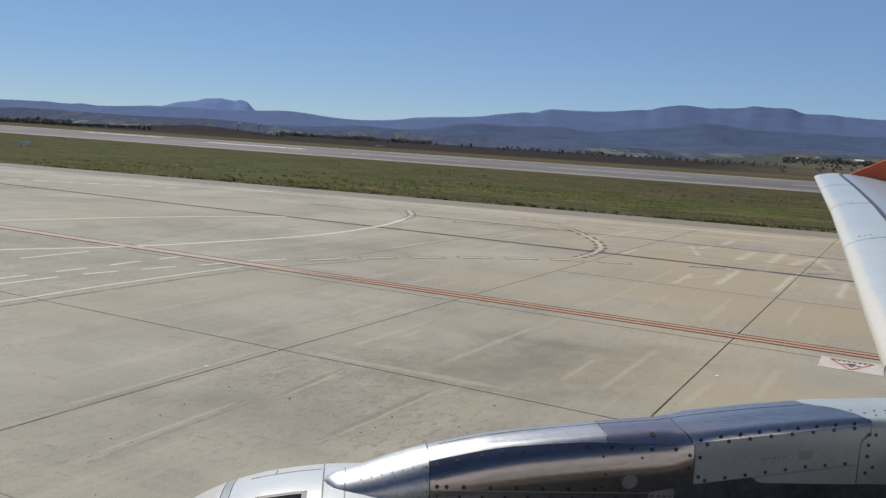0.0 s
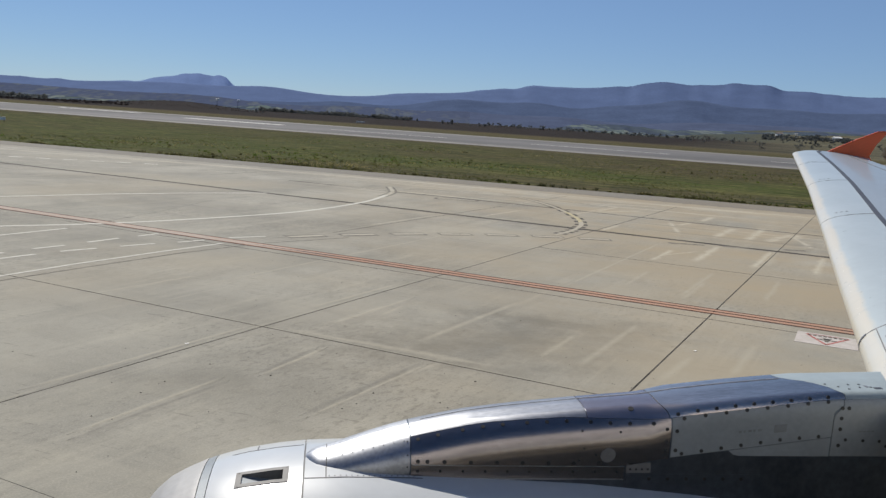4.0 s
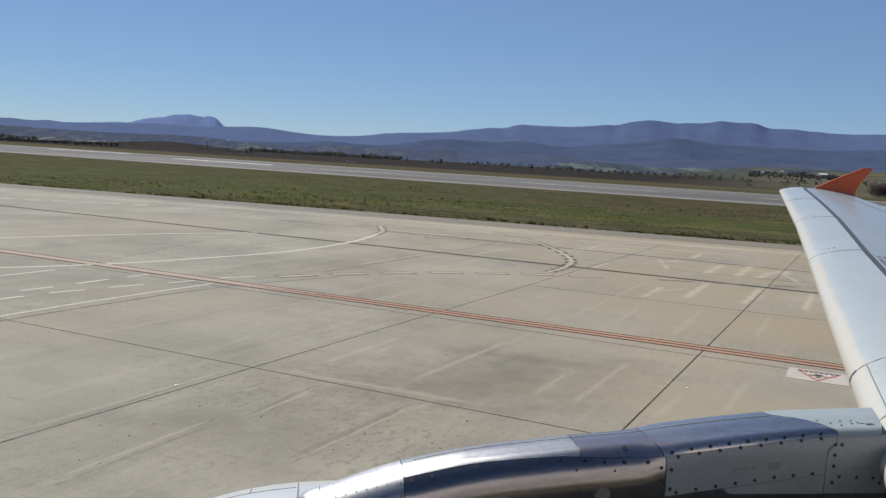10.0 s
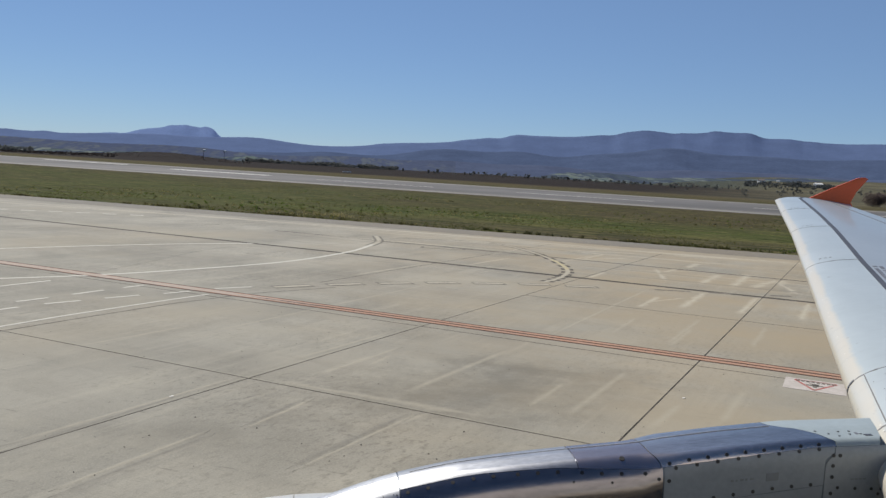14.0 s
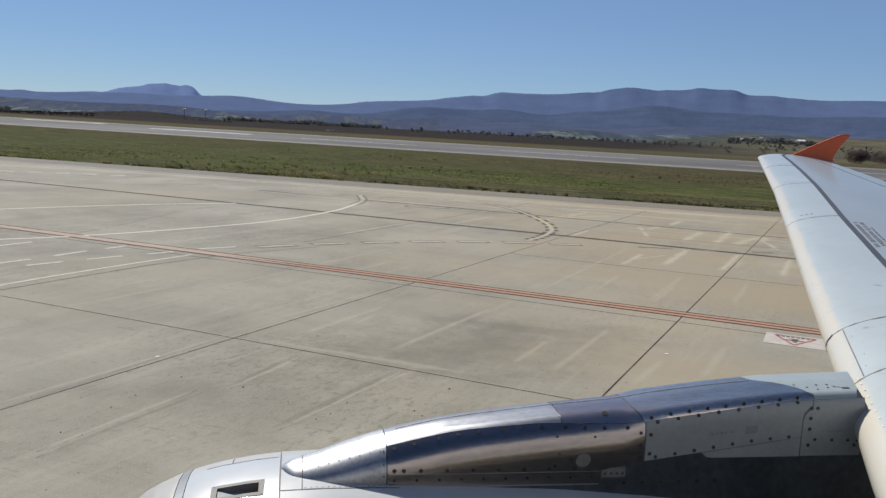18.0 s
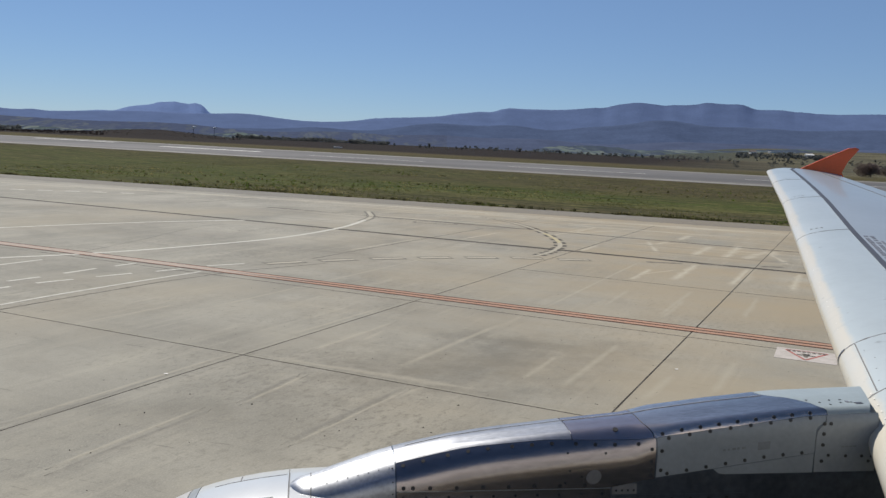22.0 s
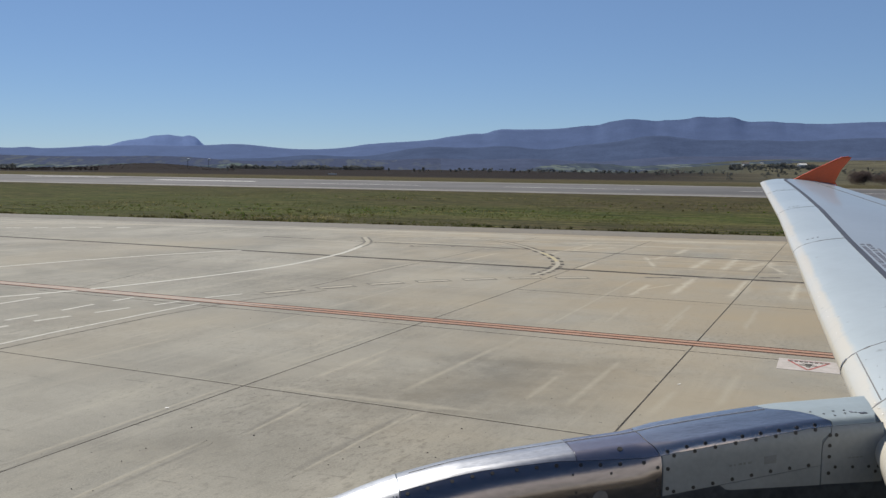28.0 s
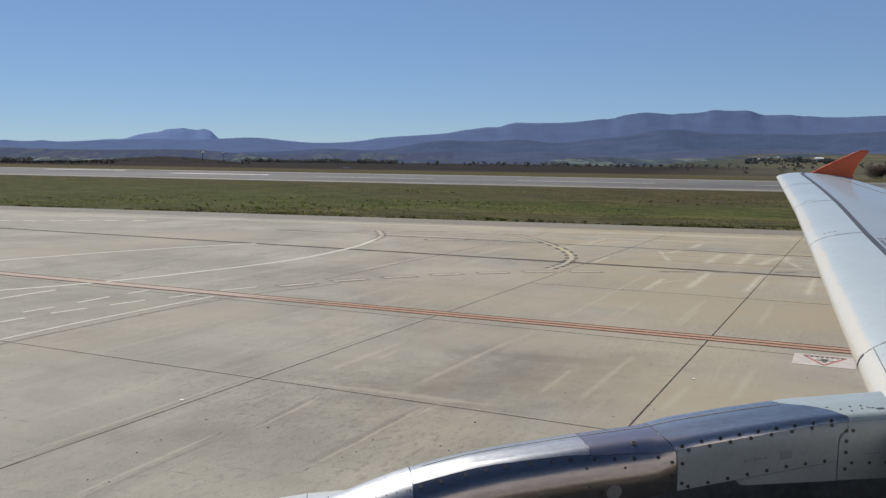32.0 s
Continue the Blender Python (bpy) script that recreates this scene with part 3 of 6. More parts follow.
M["sign_red"] = concrete_material("sign_red", (0.34, 0.12, 0.105), 0.36, 0.14, 0.0)
M["panel_paint"] = concrete_material("panel_paint", (0.47, 0.43, 0.4), 0.41, 0.18, 0.0)
M["house_wall"] = material("house_wall", (0.75, 0.73, 0.68), 0.8)
M["roof_tile"] = material("roof_tile", (0.16, 0.13, 0.12), 0.85, spread=0.2)
M["board"] = material("board_white", (0.8, 0.78, 0.73), 0.6)


# ---- mesh helpers ----
def link(name, me, mat, parent=None, label=""):
    ob = new(name, me)
    if mat and not me.materials:
        me.materials.append(mat)
    if parent:
        ob.parent = parent
    if label:
        ob["label"] = label
    return ob


def part(name, bm, mat, parent=None, label="", smooth=False):
    me = bpy.data.meshes.new(name)
    bmesh.ops.recalc_face_normals(bm, faces=bm.faces)
    bm.to_mesh(me)
    bm.free()
    if smooth:
        me.shade_smooth()
        me.set_sharp_from_angle(angle=radians(35))
    return link(name, me, mat, parent, label)


def grid_bm(rows, close=False):
    """A skin over rows of points; close joins each row's end to its start."""
    bm = bmesh.new()
    vs = [[bm.verts.new(p) for p in r] for r in rows]
    for a, b in zip(vs, vs[1:]):
        k = len(a)
        for i in range(k if close else k - 1):
            j = (i + 1) % k
            bm.faces.new((a[i], a[j], b[j], b[i]))
    return bm


def prism(pts, z0, z1):
    """A plate: outline pts in plan, from z0 to z1."""
    bm = bmesh.new()
    lo = [bm.verts.new((x, y, z0)) for x, y in pts]
    hi = [bm.verts.new((x, y, z1)) for x, y in pts]
    bm.faces.new(hi)
    bm.faces.new(lo[::-1])
    k = len(pts)
    for i in range(k):
        j = (i + 1) % k
        bm.faces.new((lo[i], lo[j], hi[j], hi[i]))
    return bm


def ribbon(pts, width, z=0.004, thick=0.0015, shift=0.0):
    """A painted band along a line in plan."""
    bm = bmesh.new()
    P = [Vector((x, y, 0)) for x, y in pts]
    prev = None
    for i, p in enumerate(P):
        t = (P[min(i + 1, len(P) - 1)] - P[max(i - 1, 0)]).normalized()
        nrm = Vector((-t.y, t.x, 0))
        row = []
        for s, h in ((-0.5, 0), (-0.5, thick), (0.5, thick), (0.5, 0)):
            v = p + nrm * (s * width + shift)
            row.append(bm.verts.new((v.x, v.y, z + h - thick)))
        if prev:
            for k in range(4):
                bm.faces.new((prev[k], prev[(k + 1) % 4], row[(k + 1) % 4], row[k]))
        prev = row
    bm.faces.ensure_lookup_table()
    return bm


def rng(a, b, n):
    return [float(v) for v in np.linspace(a, b, n)]


def lerp(table, x):
    return float(np.interp(x, [a for a, _ in table], [b for _, b in table]))


# ---- ground ----
EDGE_DIR = Vector((math.cos(radians(151.8)), math.sin(radians(151.8))))
EDGE_N = Vector((-EDGE_DIR.y * -1, -EDGE_DIR.x))  # points away from the apron
APRON_EDGE, RWY_NEAR, RWY_FAR = 62.0, 157.0, 217.0


def off(x, y):
    return x * EDGE_N.x + y * EDGE_N.y


def on_strip(s, d):
    """Plan point s metres along the runway, d metres out from the apron."""
    return EDGE_DIR.x * s + EDGE_N.x * d, EDGE_DIR.y * s + EDGE_N.y * d


def smooth(a, b, x):
    t = min(1, max(0, (x - a) / (b - a)))
    return t * t * (3 - 2 * t)


def ground_z(x, y):
    d = off(x, y)
    r = math.hypot(x, y)
    bear = math.degrees(math.atan2(x, y))
    z = -0.03 + 0.75 * smooth(RWY_NEAR, RWY_FAR + 20, d)
    z -= 0.12 * smooth(APRON_EDGE + 2, APRON_EDGE + 25, d) * (1 - smooth(RWY_NEAR - 40, RWY_NEAR - 4, d))
    along = x * EDGE_DIR.x + y * EDGE_DIR.y
    z += (0.0052 * min(330, max(-120, along)) - 0.35) * smooth(95, 157, d)
    if d > RWY_FAR:
        far = smooth(RWY_FAR + 30, RWY_FAR + 300, d)
        z += far * 1.2 * noise.noise((x * 0.006, y * 0.006, 3.1))
        # low hill on the port bow side of the runway, rising farmland astern
        z += 4.2 * math.exp(-((bear + 9.6) / 3.4) ** 2 - ((r - 640) / 120) ** 2)
        z += smooth(500, 2300, r) * smooth(20, 31, bear) * 26 * (1 + 0.3 * noise.noise((x * 0.004, y * 0.004, 7)))
        z -= 14 * smooth(760, 1100, r) * (1 - smooth(14, 25, bear))
    return z


def build_ground():
    bm = bmesh.new()
    radii = [0, 25, 45]
    while radii[-1] < 4900:
        radii.append(radii[-1] * 1.035 + 0.6)
    angs = [a for a in np.arange(-34, 44.01, 0.6)] + [a for a in np.arange(50, 320, 10)]
    prev = None
    for r in radii[1:]:
        row = []
        for a in angs:
            x, y = r * math.sin(radians(a)), r * math.cos(radians(a))
            row.append(bm.verts.new((x, y, ground_z(x, y) if off(x, y) > APRON_EDGE - 1 else -0.06)))
        if prev:
            for i in range(len(row)):
                j = (i + 1) % len(row)
                bm.faces.new((prev[i], prev[j], row[j], row[i]))
        else:
            bm.faces.new(row)
        prev = row
    return tagged(part("ground", bm, M["grass"], smooth=True), "uneven grassland with dry and green patches running to the hills", "ground", kind="structure")


build_ground()


# runway with paler shoulders and white markings
def strip(name, d0, d1, mat, lift, s0=-700, s1=900, parent=None, n=80):
    rows = []
    for s in np.linspace(s0, s1, n + 1):
        row = []
        for d in np.linspace(d0, d1, 7):
            x, y = on_strip(s, d)
            row.append((x, y, ground_z(x, y) + lift))
        rows.append(row)
    return part(name, grid_bm(rows), M[mat], parent)


runway = tagged(strip("runway", RWY_NEAR + 8, RWY_FAR - 6, "runway", 0.03), "long grey asphalt runway beyond the grass strip", "runway", kind="structure")
strip("shoulder", RWY_NEAR, RWY_NEAR + 8, "runway_shoulder", 0.03, parent=runway)
strip("shoulder", RWY_FAR - 6, RWY_FAR, "runway_shoulder", 0.03, parent=runway)
strip("edge_line", RWY_NEAR + 8.6, RWY_NEAR + 9.6, "runway_shoulder", 0.06, parent=runway)
strip("edge_line", RWY_FAR - 8.0, RWY_FAR - 6.8, "runway_shoulder", 0.06, parent=runway)
strip("touchdown_bar", 190.5, 194.5, "runway_white", 0.06, 117, 147, runway, 6)
strip("touchdown_bar", 203, 206, "runway_white", 0.06, 172, 202, runway, 6)
strip("touchdown_bar", 190.5, 194.5, "runway_white", 0.06, 260, 300, runway, 6)
for s in range(-280, 90, 50):
    strip("centre_dash", 186.2, 187.4, "runway_white", 0.06, s, s + 30, runway, 4)


# ---- mountains ----
def hills(bear, bumps, base):
    return base + sum(h * math.exp(-abs((bear - c) / w) ** p) for c, w, h, p in bumps)


STEPS = [0, 0.08, 0.16, 0.24, 0.32, 0.4, 0.47, 0.54, 0.6, 0.66, 0.71, 0.75, 0.8, 0.9, 1.0]


def mountain(name, label, mat, r0, depth, bumps, base, b0, b1, seed, rough=0.06, foot=-14.0, category="mountain", crest=(), shoulder=0.5):
    """A range: heights in thousandths of its distance, as a sum of hills by bearing."""
    rows = []
    for b in np.arange(b0, b1 + 0.01, 0.09):
        row = []
        top = hills(b, bumps, base) / 1000
        for f in STEPS:
            r = r0 + depth * f
            x, y = r * math.sin(radians(b)), r * math.cos(radians(b))
            rise = min(1, f / 0.75) ** 1.1
            h = (top * (r0 + depth * 0.75) + 4.5 - foot) * rise
            h += hills(b, crest, 0) / 1000 * r * smooth(shoulder, 0.74, f)
            gully = noise.fractal((b * 1.6 + seed, f * 5 + b * 0.5, seed), 1.0, 2.0, 4)
            h *= 1 + rough * gully * (1.15 - rise)
            h += (noise.noise((b * 6.0, f * 8, seed + 3)) * 0.0001 + noise.noise((b * 19.0, f * 15, seed + 5)) * 0.00028 * smooth(0.68, 0.75, f)) * r
            if f > 0.75:
                h *= 1 - (f - 0.75) * 1.2
            row.append((x, y, foot + h))
        rows.append(row)
    return tagged(part(name, grid_bm(rows), M[mat], smooth=True), label, category, kind="structure")


NOTCH = 28.1
RANGE = [(c, 2.4, h, 2) for c, h in zip(range(-28, 45, 3), (1, 1.5, 1.4, 2.4, 1.1, 3.4, 5.4, 4.3, 7.9, 2.7, 3.0, 9.2, 10.1, 16.8, 20.5, 20.0, 26.6, 27.4, 28.7, 26.4, 22.4, 23.9, 24, 22, 20))]
RANGE += [(-16.5, 0.5, 1.4, 2), (13.0, 0.7, 1.6, 2), (11.9, 0.5, -1.4, 2), (19.2, 0.5, -1.7, 2), (21.4, 0.7, 2.0, 2), (23.0, 0.5, -1.2, 2), (25.5, 0.6, 0.8, 2), (27.5, 0.6, 1.0, 2), (28.75, 0.6, -1.2, 2), (24.3, 0.4, -0.7, 2), (30.2, 0.6, 0.6, 2)]
CREST = [(NOTCH - 1.5, 1.5, 2.4, 7), (NOTCH - 1.6, 2.4, -1.2, 2), (NOTCH - 3.6, 0.5, 0.7, 4), (20.6, 0.6, 0.6, 4), (31.3, 0.4, 0.5, 4), (9.5, 0.5, 0.6, 4), (4.0, 0.4, 0.4, 4), (-18.5, 0.4, 0.5, 4)]
# Painted haze pales with distance: mesa lightest, then the range.
mountain("backdrop_mesa", "flat-topped distant mountain in painted haze blue", "mountain_far_haze", 4200, 430,
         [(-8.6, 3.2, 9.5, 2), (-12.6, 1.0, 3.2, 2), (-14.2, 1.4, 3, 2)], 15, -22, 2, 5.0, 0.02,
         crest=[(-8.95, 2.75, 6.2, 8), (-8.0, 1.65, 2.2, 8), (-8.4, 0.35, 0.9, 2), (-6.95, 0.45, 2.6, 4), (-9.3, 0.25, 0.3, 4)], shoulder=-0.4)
mountain("backdrop_range", "long wooded mountain range, haze blue in its colour, under a clear sky", "mountain", 3400, 850, RANGE, 15, -30, 43, 9.0, 0.004, crest=CREST, shoulder=0.55)
mountain("backdrop_ridge", "wooded ridge in front of the range, darker haze blue in its colour", "mountain_mid_haze", 2500, 700,
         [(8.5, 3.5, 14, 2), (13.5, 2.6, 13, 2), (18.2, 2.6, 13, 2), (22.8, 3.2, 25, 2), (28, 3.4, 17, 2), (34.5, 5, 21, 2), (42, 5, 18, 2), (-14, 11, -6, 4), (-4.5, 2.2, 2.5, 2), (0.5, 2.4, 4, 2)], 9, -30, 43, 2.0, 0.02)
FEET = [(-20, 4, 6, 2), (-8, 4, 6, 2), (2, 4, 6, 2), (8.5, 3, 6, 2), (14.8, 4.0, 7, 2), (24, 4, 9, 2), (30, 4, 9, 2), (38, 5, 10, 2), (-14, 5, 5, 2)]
mountain("backdrop_foothill", "foothills with fields between woods, haze put into their colours", "foothill_haze", 1750, 520, FEET, 3, -30, 9.06, 4.0, 0.1)
mountain("backdrop_woods", "dark wooded foothills at the valley edge, tinted blue for haze", "foothill_wood_haze", 1750, 520, FEET, 3, 9.06, 43, 4.0, 0.06)
mountain("backdrop_fields", "pale green valley fields with dark hedges, greyed blue for haze", "farmland", 1150, 480,
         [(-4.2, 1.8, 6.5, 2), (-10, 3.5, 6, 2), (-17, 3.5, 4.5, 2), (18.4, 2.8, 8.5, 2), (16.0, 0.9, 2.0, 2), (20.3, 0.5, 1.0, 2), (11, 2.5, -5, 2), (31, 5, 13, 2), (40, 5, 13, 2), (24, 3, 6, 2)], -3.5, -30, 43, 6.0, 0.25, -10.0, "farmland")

# ---- apron of concrete slabs: its grid ----
SLAB = 7.65
A_DIR = Vector((math.cos(radians(55.4)), math.sin(radians(55.4))))
B_DIR = Vector((-A_DIR.y, A_DIR.x))
CROSS = Vector((-1.25, 17.8))


def grid_xy(a, b):
    p = CROSS + A_DIR * (a * SLAB) + B_DIR * (b * SLAB)
    return p.x, p.y


apron = new("pavement")
tagged(apron, "worn pale concrete apron of large square slabs with dark joints", "apron", kind="structure")


def cut(poly, nx, ny, lim):
    """The part of a plan outline where nx*x + ny*y < lim."""
    out = []
    for (x0, y0), (x1, y1) in zip(poly, poly[1:] + poly[:1]):
        a, b = nx * x0 + ny * y0 - lim, nx * x1 + ny * y1 - lim
        if a <= 0:
            out.append((x0, y0))
        if a * b < 0:
            t = a / (a - b)
            out.append((x0 + (x1 - x0) * t, y0 + (y1 - y0) * t))
    return out


# ---- airliner ----
airliner = new("airliner")
tagged(airliner, "parked white airliner with bare-metal engine pylon and orange wingtip", "airplane")


def skin(name, f, us, vs, thick, mat, parent, label="", smooth=True):
    """A panel over the surface f(u, v, height): its face stands thick above the surface, with edges down to it."""
    bm = bmesh.new()
    top = [[bm.verts.new(f(u, v, thick)) for v in vs] for u in us]
    low = [[bm.verts.new(f(u, v, -0.002)) if (i in (0, len(us) - 1) or j in (0, len(vs) - 1)) else None for j, v in enumerate(vs)] for i, u in enumerate(us)]
    for i in range(len(us) - 1):
        for j in range(len(vs) - 1):
            bm.faces.new((top[i][j], top[i][j + 1], top[i + 1][j + 1], top[i + 1][j]))
    for i in range(len(us) - 1):
        for j in (0, len(vs) - 1):
            bm.faces.new((top[i][j], top[i + 1][j], low[i + 1][j], low[i][j]))
    for j in range(len(vs) - 1):
        for i in (0, len(us) - 1):
            bm.faces.new((top[i][j], top[i][j + 1], low[i][j + 1], low[i][j]))
    return part(name, bm, M[mat], parent, label, smooth)


# wing: leading edge, its height, chord and thickness along the span
TIP_Y = 15.4
LE_Z = [(-0.5, 2.72), (3.3, 3.0), (4.05, 3.11), (4.9, 3.2), (6.1, 3.33), (8.1, 3.58), (10.5, 3.86), (15.4, 4.25)]
CHORD = [(-0.5, 6.6), (4.7, 3.95), (15.4, 1.5)]


def le_x(y):
    return 0.915 + 0.503 * y + 2.2 * max(0, y - 15.18) ** 2


def wing_pt(y, f, upper, lift=0.0):
    """Point on the wing skin at chord fraction f."""
    c = lerp(CHORD, y)
    th = 5 * lerp([(-0.5, 0.15), (4.0, 0.142), (8.0, 0.12), (15.4, 0.11)], y) * (0.2969 * math.sqrt(f) - 0.126 * f - 0.3516 * f * f + 0.2843 * f ** 3 - 0.1015 * f ** 4) * c
    z = lerp(LE_Z, y) - 0.02 * f * c
    return (le_x(y) + f * c, y, z + (th + lift if upper else -th * 0.8))


def slat_f(y):
    return lerp([(-0.5, 0.12), (4.7, 0.185), (6.2, 0.19), (8.3, 0.193), (10.7, 0.217), (15.4, 0.31)], y)


def wing_skin(name, y0, y1, ups, los, n, mat, parent, label=""):
    rows = []
    for y in np.linspace(y0, y1, n):
        rows.append([wing_pt(y, f(y), True) for f in ups] + [wing_pt(y, f(y), False) for f in los])
    bm = grid_bm(rows, close=True)
    bm.verts.ensure_lookup_table()
    k = len(rows[0])
    bm.faces.new([bm.verts[i] for i in range(k)])
    bm.faces.new([bm.verts[(n - 1) * k + i] for i in range(k)])
    return part(name, bm, M[mat], parent, label, smooth=True)


def frac(u):
    return lambda y: slat_f(y) + 0.004 + (0.993 - slat_f(y)) * u


def nose(u):
    return lambda y: slat_f(y) * u


wing = wing_skin("wing", -0.5, TIP_Y, [frac(u) for u in (1, 0.85, 0.65, 0.45, 0.3, 0.15, 0.05, 0.0)],
                 [frac(u) for u in (0.0, 0.1, 0.3, 0.6, 0.97)], 60, "grey_paint", airliner, "light grey painted wing")
SEAMS = [-0.4, 4.17, 5.0, 8.39, 10.7, 13.1, 15.4]
SLAT_UP = (1, 0.8, 0.6, 0.4, 0.28, 0.18, 0.1, 0.05, 0.02, 0.006)
SLAT_LO = (0.0, 0.01, 0.03, 0.06, 0.12, 0.3, 0.6, 1)
for y0, y1 in zip(SEAMS, SEAMS[1:]):
    slat = wing_skin("slat", y0 + 0.007, y1 - 0.007, [nose(u) for u in SLAT_UP], [nose(u) for u in SLAT_LO], 12, "slat_paint", wing, "white leading edge slat with a cream nose")
    run = slat.data.attributes.new("aft", "FLOAT", "POINT")
    for v, d in zip(slat.data.vertices, run.data):
        d.value = v.co.x - le_x(v.co.y)


def on_wing(u, v, h):
    """u: span in metres; v: metres aft of the leading edge."""
    return wing_pt(u, v / lerp(CHORD, u), True, h)


def aft(base):
    return lambda u, v, h: on_wing(u, slat_f(u) * lerp(CHORD, u) + base + v, h)


skin("dark_stripe", aft(0.0), list(np.linspace(5.05, TIP_Y - 0.03, 40)), [-0.01, 0.02, 0.052], 0.004, "dark_seal", wing)
skin("aileron_gap", lambda u, v, h: wing_pt(u, v, True, h), list(np.linspace(9.0, TIP_Y - 0.2, 20)), [0.735, 0.75], 0.003, "seam", wing)
skin("skin_seam", lambda u, v, h: on_wing(u, v, h), list(np.linspace(4.19, 4.98, 8)), [0.10, 0.106], 0.002, "seam", wing)
skin("walkway_patch", lambda u, v, h: on_wing(u, v, h), list(np.linspace(4.4, 4.95, 6)), [0.42, 0.6, 0.8], 0.003, "panel_grey", wing)
for y in (4.17, 5.0, 8.39, 10.7, 13.1):
    skin("slat_seam", lambda u, v, h: on_wing(u, v * slat_f(u) * lerp(CHORD, u), h), [y - 0.008, y + 0.008], [0.004, 0.03, 0.1, 0.25, 0.5, 0.75, 0.99], 0.002, "seam", wing)
# dark rubber at the slat ends, round the nose
for y in (4.17, 5.0):
    loop = [(0.02, False), (0.01, False), (0.004, False), (0.001, False), (0.0, True), (0.0006, True), (0.002, True), (0.005, True), (0.01, True)]
    rows = []
    for dy in (-0.011, 0.011):
        pts = [Vector(wing_pt(y + dy, f, up)) for f, up in loop]
        mid = Vector(wing_pt(y + dy, 0.03, True)) * 0.5 + Vector(wing_pt(y + dy, 0.03, False)) * 0.5
        rows.append([tuple(p + (p - mid).normalized() * 0.004) for p in pts])
        rows[-1] += [tuple(p - (p - mid).normalized() * 0.004) for p in pts[::-1]]
    part("end_seal", grid_bm(rows, close=True), M["dark_seal"], wing)
# stencilled lines on the wing, too small to read: two rows of letters, a broken rule beside each
br = random.Random(3)
for v0, h, lo, hi in ((0.085, 0.05, 6.95, 8.0), (0.155, 0.05, 7.0, 8.05), (0.225, 0.03, 7.1, 7.7)):
    y0 = lo
    while y0 < hi:
        w = br.uniform(0.045, 0.065) if h > 0.03 else br.uniform(0.09, 0.15)
        skin("stencil_bar", aft(0), [y0, y0 + w], [v0, v0 + h * br.uniform(0.8, 1.0)], 0.003, "stencil", wing)
        y0 += w + (0.02 if br.random() > 0.2 else 0.06)
for y in (8.55, 10.85, 13.2):
    for k in range(3):
        skin("stencil_bar", lambda u, v, h: on_wing(u, v, h), [y + 0.02, y + 0.04], [0.17 + k * 0.06, 0.195 + k * 0.06], 0.003, "faint_stencil", wing)

# wingtip fence
tz = lerp(LE_Z, TIP_Y)
tx = 0.915 + 0.503 * TIP_Y
out = [(tx + 0.72, tz + 0.06), (tx + 1.2, tz + 0.28), (tx + 1.72, tz + 0.5), (tx + 1.85, tz + 0.515), (tx + 1.93, tz + 0.49), (tx + 1.72, tz + 0.25), (tx + 1.6, tz + 0.02), (tx + 1.75, tz - 0.25), (tx + 1.9, tz - 0.45), (tx + 1.6, tz - 0.42)]
rows = []
for y, grow in ((TIP_Y + 0.01, 0.93), (TIP_Y + 0.022, 1.0), (TIP_Y + 0.05, 1.0), (TIP_Y + 0.065, 0.93)):
    cx, cz = tx + 1.5, tz + 0.1
    rows.append([(cx + (x - cx) * grow, y, cz + (z - cz) * grow) for x, z in out])
bm = grid_bm(rows, close=True)
bm.verts.ensure_lookup_table()
k = len(out)
bm.faces.new([bm.verts[i] for i in range(k)])
bm.faces.new([bm.verts[3 * k + i] for i in range(k)])
part("wingtip_fence", bm, M["orange"], wing, "orange swept wingtip fence")

# engine nacelle
ENG_Y, ENG_Z = 4.05, 1.75
NAC = [(-0.86, 0.70), (-0.85, 0.75), (-0.83, 0.79), (-0.79, 0.845), (-0.73, 0.9), (-0.66, 0.94), (-0.56, 0.985), (-0.45, 1.02), (-0.35, 1.045), (-0.2, 1.07), (-0.06, 1.085),
       (0.12, 1.093), (0.4, 1.09), (0.8, 1.075), (1.3, 1.05), (1.8, 1.0), (2.4, 0.93)]


def on_nac(x, deg, h=0.0):
    """Nacelle skin: deg is the angle from its crown towards the cabin."""
    r = lerp(NAC, x) + h
    return (x, ENG_Y - r * math.sin(radians(deg)), ENG_Z + r * math.cos(radians(deg)))


def shell(name, x0, x1, mat, parent, label="", k=14, hole=None):
    xs = [float(v) for v in np.linspace(x0, x1, k)]
    degs = [360 * i / 120 for i in range(120)]
    if hole:
        xs = sorted(xs + list(hole[:2]))
        degs = sorted(degs + list(hole[2:]))
    rows = [[on_nac(x, a) for a in degs] for x in xs] + [[on_nac(x, a, -0.03) for a in degs] for x in xs[::-1]]
    bm = grid_bm(rows + [rows[0]], close=True)
    bmesh.ops.remove_doubles(bm, verts=bm.verts, dist=1e-5)
    if hole:
        gone = []
        for f in bm.faces:
            c = f.calc_center_median()
            a = math.degrees(math.atan2(ENG_Y - c.y, c.z - ENG_Z))
            if hole[0] < c.x < hole[1] and hole[2] < a < hole[3]:
                gone.append(f)
        bmesh.ops.delete(bm, geom=gone, context="FACES")
    return part(name, bm, M[mat], parent, label, smooth=True)


nacelle = shell("nacelle", -0.057, 2.4, "cowl_paint", airliner, "glossy white engine cowl", 26)
shell("fan_cowl", -0.50, -0.062, "cowl_paint", nacelle, hole=(-0.345, -0.155, 7.2, 11.4))
shell("seal_ring", -0.545, -0.504, "panel_grey", nacelle)
shell("inlet_lip", -0.86, -0.549, "lip", nacelle, "bare metal inlet lip", 22)
